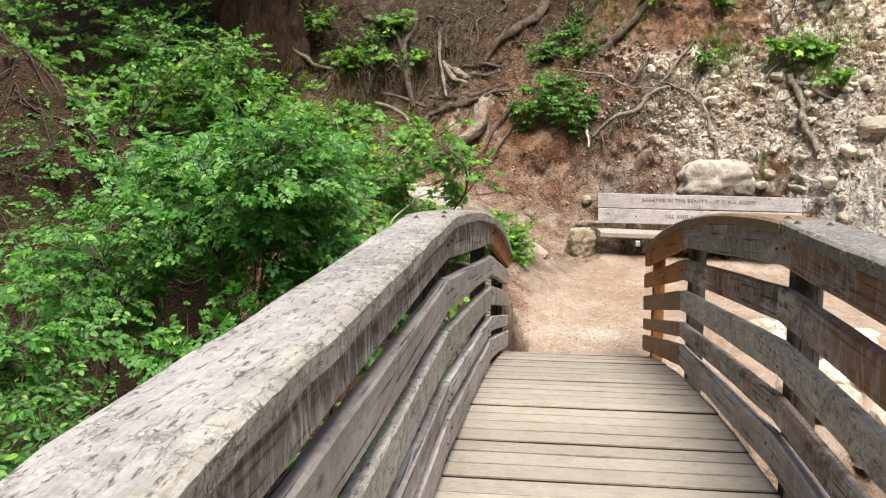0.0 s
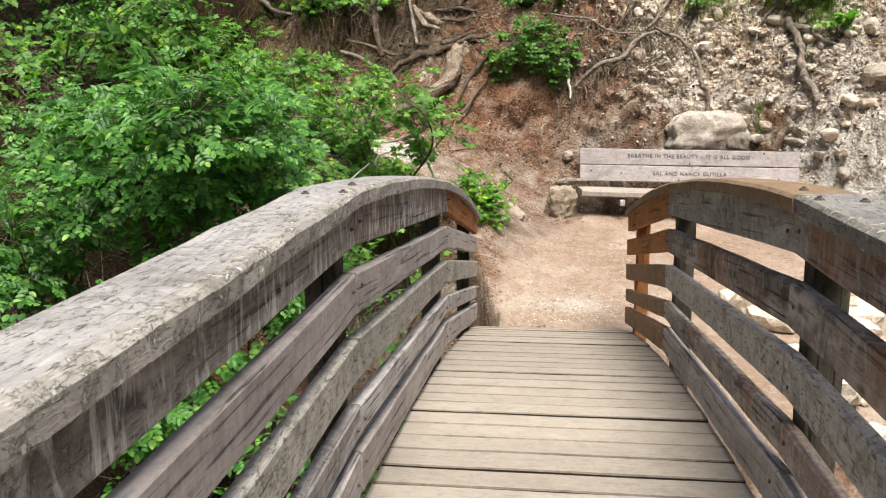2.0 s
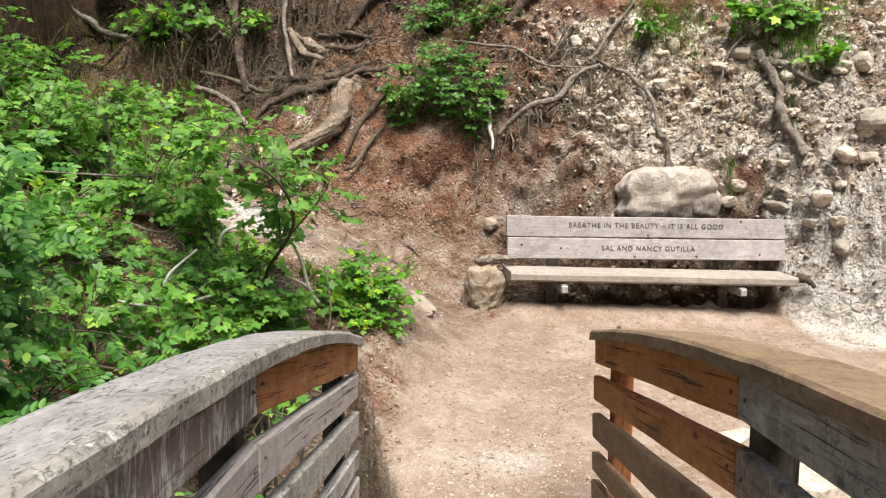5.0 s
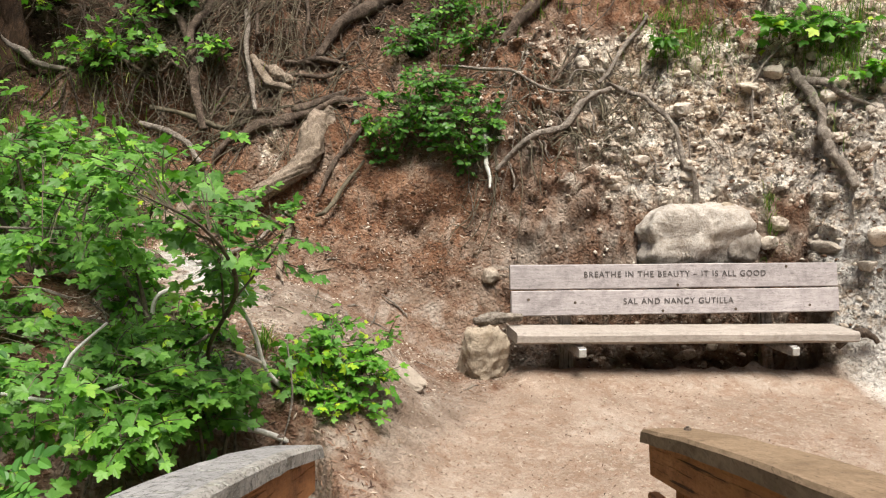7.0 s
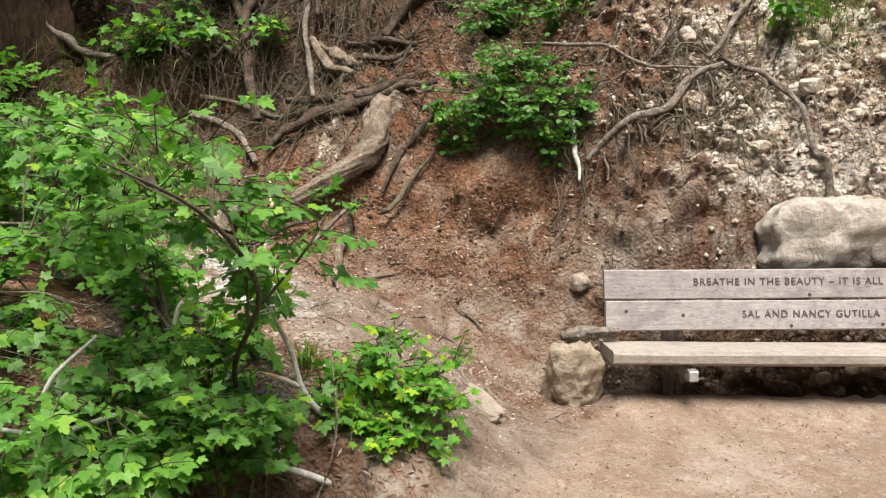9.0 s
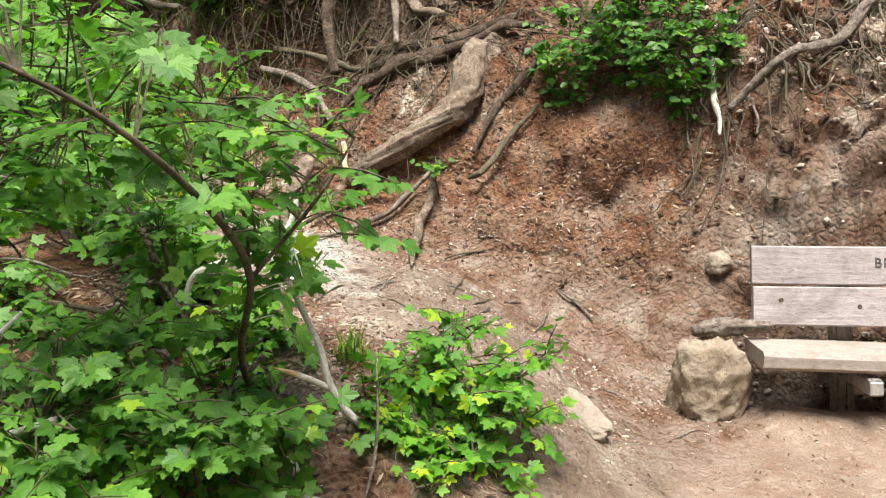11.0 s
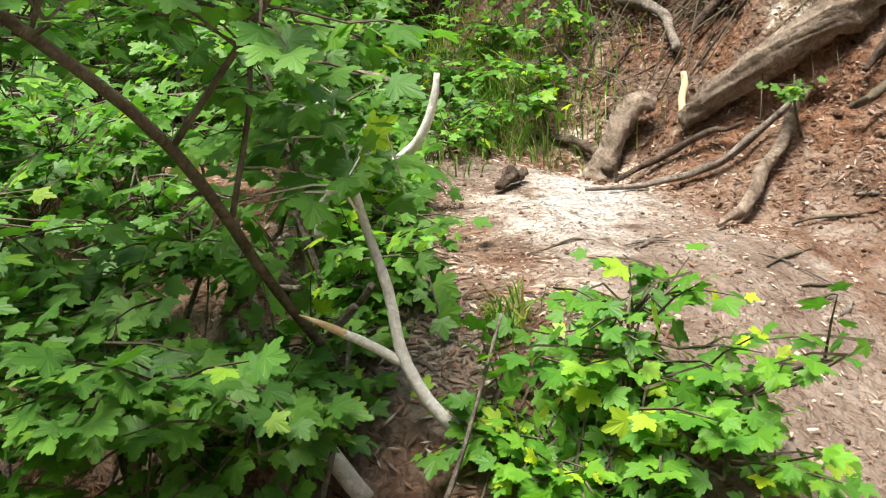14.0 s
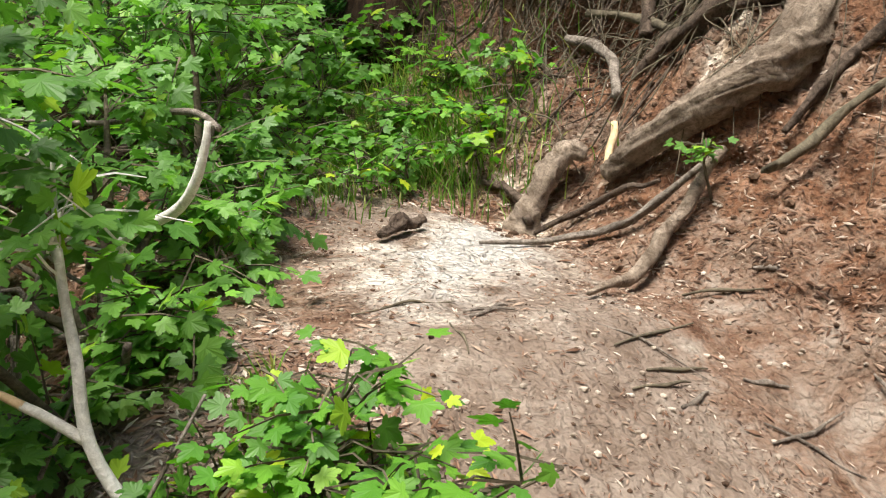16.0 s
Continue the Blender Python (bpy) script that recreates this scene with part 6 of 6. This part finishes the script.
def pebbles(name, label, count, pick, size, material, seed):
    """Small stones or clods, half bedded, as one object."""
    rng = np.random.RandomState(seed)
    kinds = []
    for k in range(4):
        bm = rock_bm(random.Random(seed * 10 + k), 1, 0.35)
        kinds.append((np.array([tuple(v.co) for v in bm.verts]), [tuple(v.index for v in f.verts) for f in bm.faces]))
        bm.free()
    x, y = pick(rng, count)
    count = len(x)
    x, y, z = lay(x, y)[0].T
    s = size[0] + (size[1] - size[0]) * rng.rand(count) ** 2.5
    parts = []
    for i in range(count):
        V, F = kinds[i % 4]
        a = rng.rand() * 6.283
        c, sn = math.cos(a), math.sin(a)
        v = V * np.array((1.2, 0.9, 0.7)) * s[i]
        parts.append((np.stack([x[i] + v[:, 0] * c - v[:, 1] * sn, y[i] + v[:, 0] * sn + v[:, 1] * c, z[i] + 0.15 * s[i] + v[:, 2]], 1), F))
    V, F = merge(parts)
    return tagged(mesh_ob(name, V, F, material), label, "stones", kind="stuff")


def on_marl(rng, n):
    x = rng.uniform(1.8, 5.4, n)
    return x, bank_foot(x) + rng.uniform(0.02, 1.25, n)


def bare(x, y, rng):
    """Litter lies in drifts and not where feet go."""
    keep = rng.rand(len(x)) < np.clip(0.75 + 0.7 * hash_noise(x * 3.1, y * 3.1, 9) + 0.4 * hash_noise(x * 9, y * 9, 8), 0.03, 1) * (1 - 0.5 * trail(x, y)) * (1 - np.clip(marl_spot(x, y), 0, 0.95)) * (1 - smooth((x - 1.3) / 0.7 - (y - 9.9) * 1.2))
    return x[keep], y[keep]


def on_slope(rng, n):
    return bare(rng.uniform(-0.9, 2.2, n), rng.uniform(9.0, 10.9, n), rng)


def on_path(rng, n):
    return rng.uniform(0.9, 4.6, n), rng.uniform(7.3, 10.0, n)


def on_humus(rng, n):
    return rng.uniform(-1.2, 1.9, n), rng.uniform(10.5, 12.4, n)


pebbles("marl_rubble", "pale crumbling rubble of the marl bank", 3600, on_marl, (0.006, 0.036), PALE_STONE, 1)
pebbles("marl_rubble", "brown clods of soil in the marl bank", 700, on_marl, (0.006, 0.034), CLOD, 2)
pebbles("pebbles", "small pale pebbles strewn on the slope", 2800, on_slope, (0.003, 0.016), PALE_STONE, 3)
pebbles("soil_clods", "dark crumbled clods of soil on the slope", 1200, on_slope, (0.003, 0.013), CLOD, 5)
pebbles("soil_clods", "dark crumbled clods under the roots", 1300, on_humus, (0.006, 0.028), CLOD, 6)
pebbles("pebbles", "small grit and pebbles on the sandy path", 2200, on_path, (0.003, 0.010), MOSS_STONE, 4)
pebbles("pebbles", "pale trodden grit at the end of the bridge", 900, lambda rng, n: (rng.normal(1.40, 0.36, n), 7.2 + np.abs(rng.normal(0.25, 0.22, n))), (0.004, 0.012), PALE_STONE, 9)


def litter(name, label, count, pick, length, material, seed):
    """Bark chips, needles and dead leaf bits, as one object."""
    rng = np.random.RandomState(seed)
    V = np.array([(-0.5, 0, 0), (0, 0.12, 0.03), (0.5, 0, 0.0), (0, -0.12, 0.03), (0, 0, 0.12)], float)
    F = [(0, 3, 4), (3, 2, 4), (2, 1, 4), (1, 0, 4)]
    x, y = pick(rng, count)
    count = len(x)
    e = 0.03
    nrm = unit(np.stack([-(ground_z(x + e, y) - ground_z(x - e, y)) / (2 * e), -(ground_z(x, y + e) - ground_z(x, y - e)) / (2 * e), np.ones(count)], 1))
    a = rng.rand(count) * 6.283
    f = np.stack([np.cos(a), np.sin(a), 0.25 * rng.randn(count)], 1)
    f = unit(f - nrm * (f * nrm).sum(1, keepdims=True) + 0.18 * rng.randn(count, 1) * nrm)
    at = lay(x, y)[0] + nrm * 0.004
    s = length * rng.uniform(0.3, 1.0, count) ** 1.5 * 1.4
    r = np.cross(f, nrm)
    P = at[:, None] + s[:, None, None] * (V[None, :, 0:1] * f[:, None] + V[None, :, 1:2] * r[:, None] + V[None, :, 2:3] * nrm[:, None])
    faces = (np.array(F)[None] + (np.arange(count) * 5)[:, None, None]).reshape(-1, 3)
    return tagged(mesh_ob(name, P.reshape(-1, 3), faces.tolist(), material), label, "litter", kind="stuff")


cm = Mat("bark_chips", 0.9)
CHIPS = cm.done(cm.ramp(cm.t.nodes.new("ShaderNodeNewGeometry").outputs["Random Per Island"], (0.0, (0.055, 0.033, 0.024)), (0.35, (0.15, 0.083, 0.053)), (0.7, (0.27, 0.165, 0.112)), (0.92, (0.40, 0.30, 0.225)), (1.0, (0.62, 0.54, 0.45))))
pm = Mat("dry_wood_chips", 0.9)
PALE_CHIPS = pm.done(pm.ramp(pm.t.nodes.new("ShaderNodeNewGeometry").outputs["Random Per Island"], (0.0, (0.07, 0.05, 0.036)), (0.5, (0.17, 0.13, 0.10)), (0.85, (0.30, 0.25, 0.205)), (1.0, (0.52, 0.47, 0.41))))
litter("bark_litter", "red-brown bark chips and needles covering the slope", 23000, on_slope, 0.020, CHIPS, 1)
litter("bark_litter", "longer splinters of bark and twig on the slope", 1000, on_slope, 0.045, CHIPS, 11)
litter("bark_litter", "red-brown bark chips and needles under the roots", 18000, on_humus, 0.034, CHIPS, 2)
litter("wood_chips", "pale dry leaf and wood bits under the young maple", 700, lambda rng, n: (rng.normal(0.18, 0.13, n), rng.normal(8.95, 0.16, n)), 0.034, PALE_CHIPS, 21)
litter("bark_litter", "sparse bark crumbs on the sandy path", 3800, on_path, 0.024, CHIPS, 3)
litter("bark_litter", "bark crumbs on the marl bank", 2200, on_marl, 0.05, CHIPS, 4)


def on_far_left(rng, n):
    return rng.uniform(-5.5, -0.8, n), rng.uniform(8.6, 12.6, n)


litter("leaf_litter", "brown dead leaves under the maples", 9000, on_far_left, 0.045, CHIPS, 5)
litter("leaf_litter", "dead leaves on the creek bank", 5000, lambda rng, n: (rng.uniform(-1.6, 0.8, n), rng.uniform(7.6, 9.3, n)), 0.04, CHIPS, 6)

# ---- deck planks ----
rng = random.Random(3)
cuts_at = [0.0]
while cuts_at[-1] > -SPAN:
    cuts_at.append(cuts_at[-1] - rng.choice((0.152, 0.152, 0.152, 0.143, 0.160)))
for i, (s1, s0) in enumerate(zip(cuts_at, cuts_at[1:])):
    s = (s0 + s1) / 2
    wide = s1 - s0 - rng.choice((0.003, 0.004, 0.007))
    lift = rng.uniform(-0.004, 0.004)
    pl = board("plank", on_bridge(s, -HALF - 0.02, -0.02 + lift), on_bridge(s, HALF + 0.02, -0.02 + lift + rng.uniform(-0.002, 0.002)), wide, 0.038, DECK_WOOD, bridge, up=Vector((0, 0, 1)) + ALONG * 0.0488 * (s + 5.35), wear=0.002, cuts=6, seed=i, c=0.008)
    for v in pl.data.vertices:
        if v.co.z > 0.005 and abs(v.co.y) > wide / 2 - 0.004:
            v.co.z += 0.0045
    # near-black material on the plank's side faces
    pl.data.materials.append(PLANK_SIDE)
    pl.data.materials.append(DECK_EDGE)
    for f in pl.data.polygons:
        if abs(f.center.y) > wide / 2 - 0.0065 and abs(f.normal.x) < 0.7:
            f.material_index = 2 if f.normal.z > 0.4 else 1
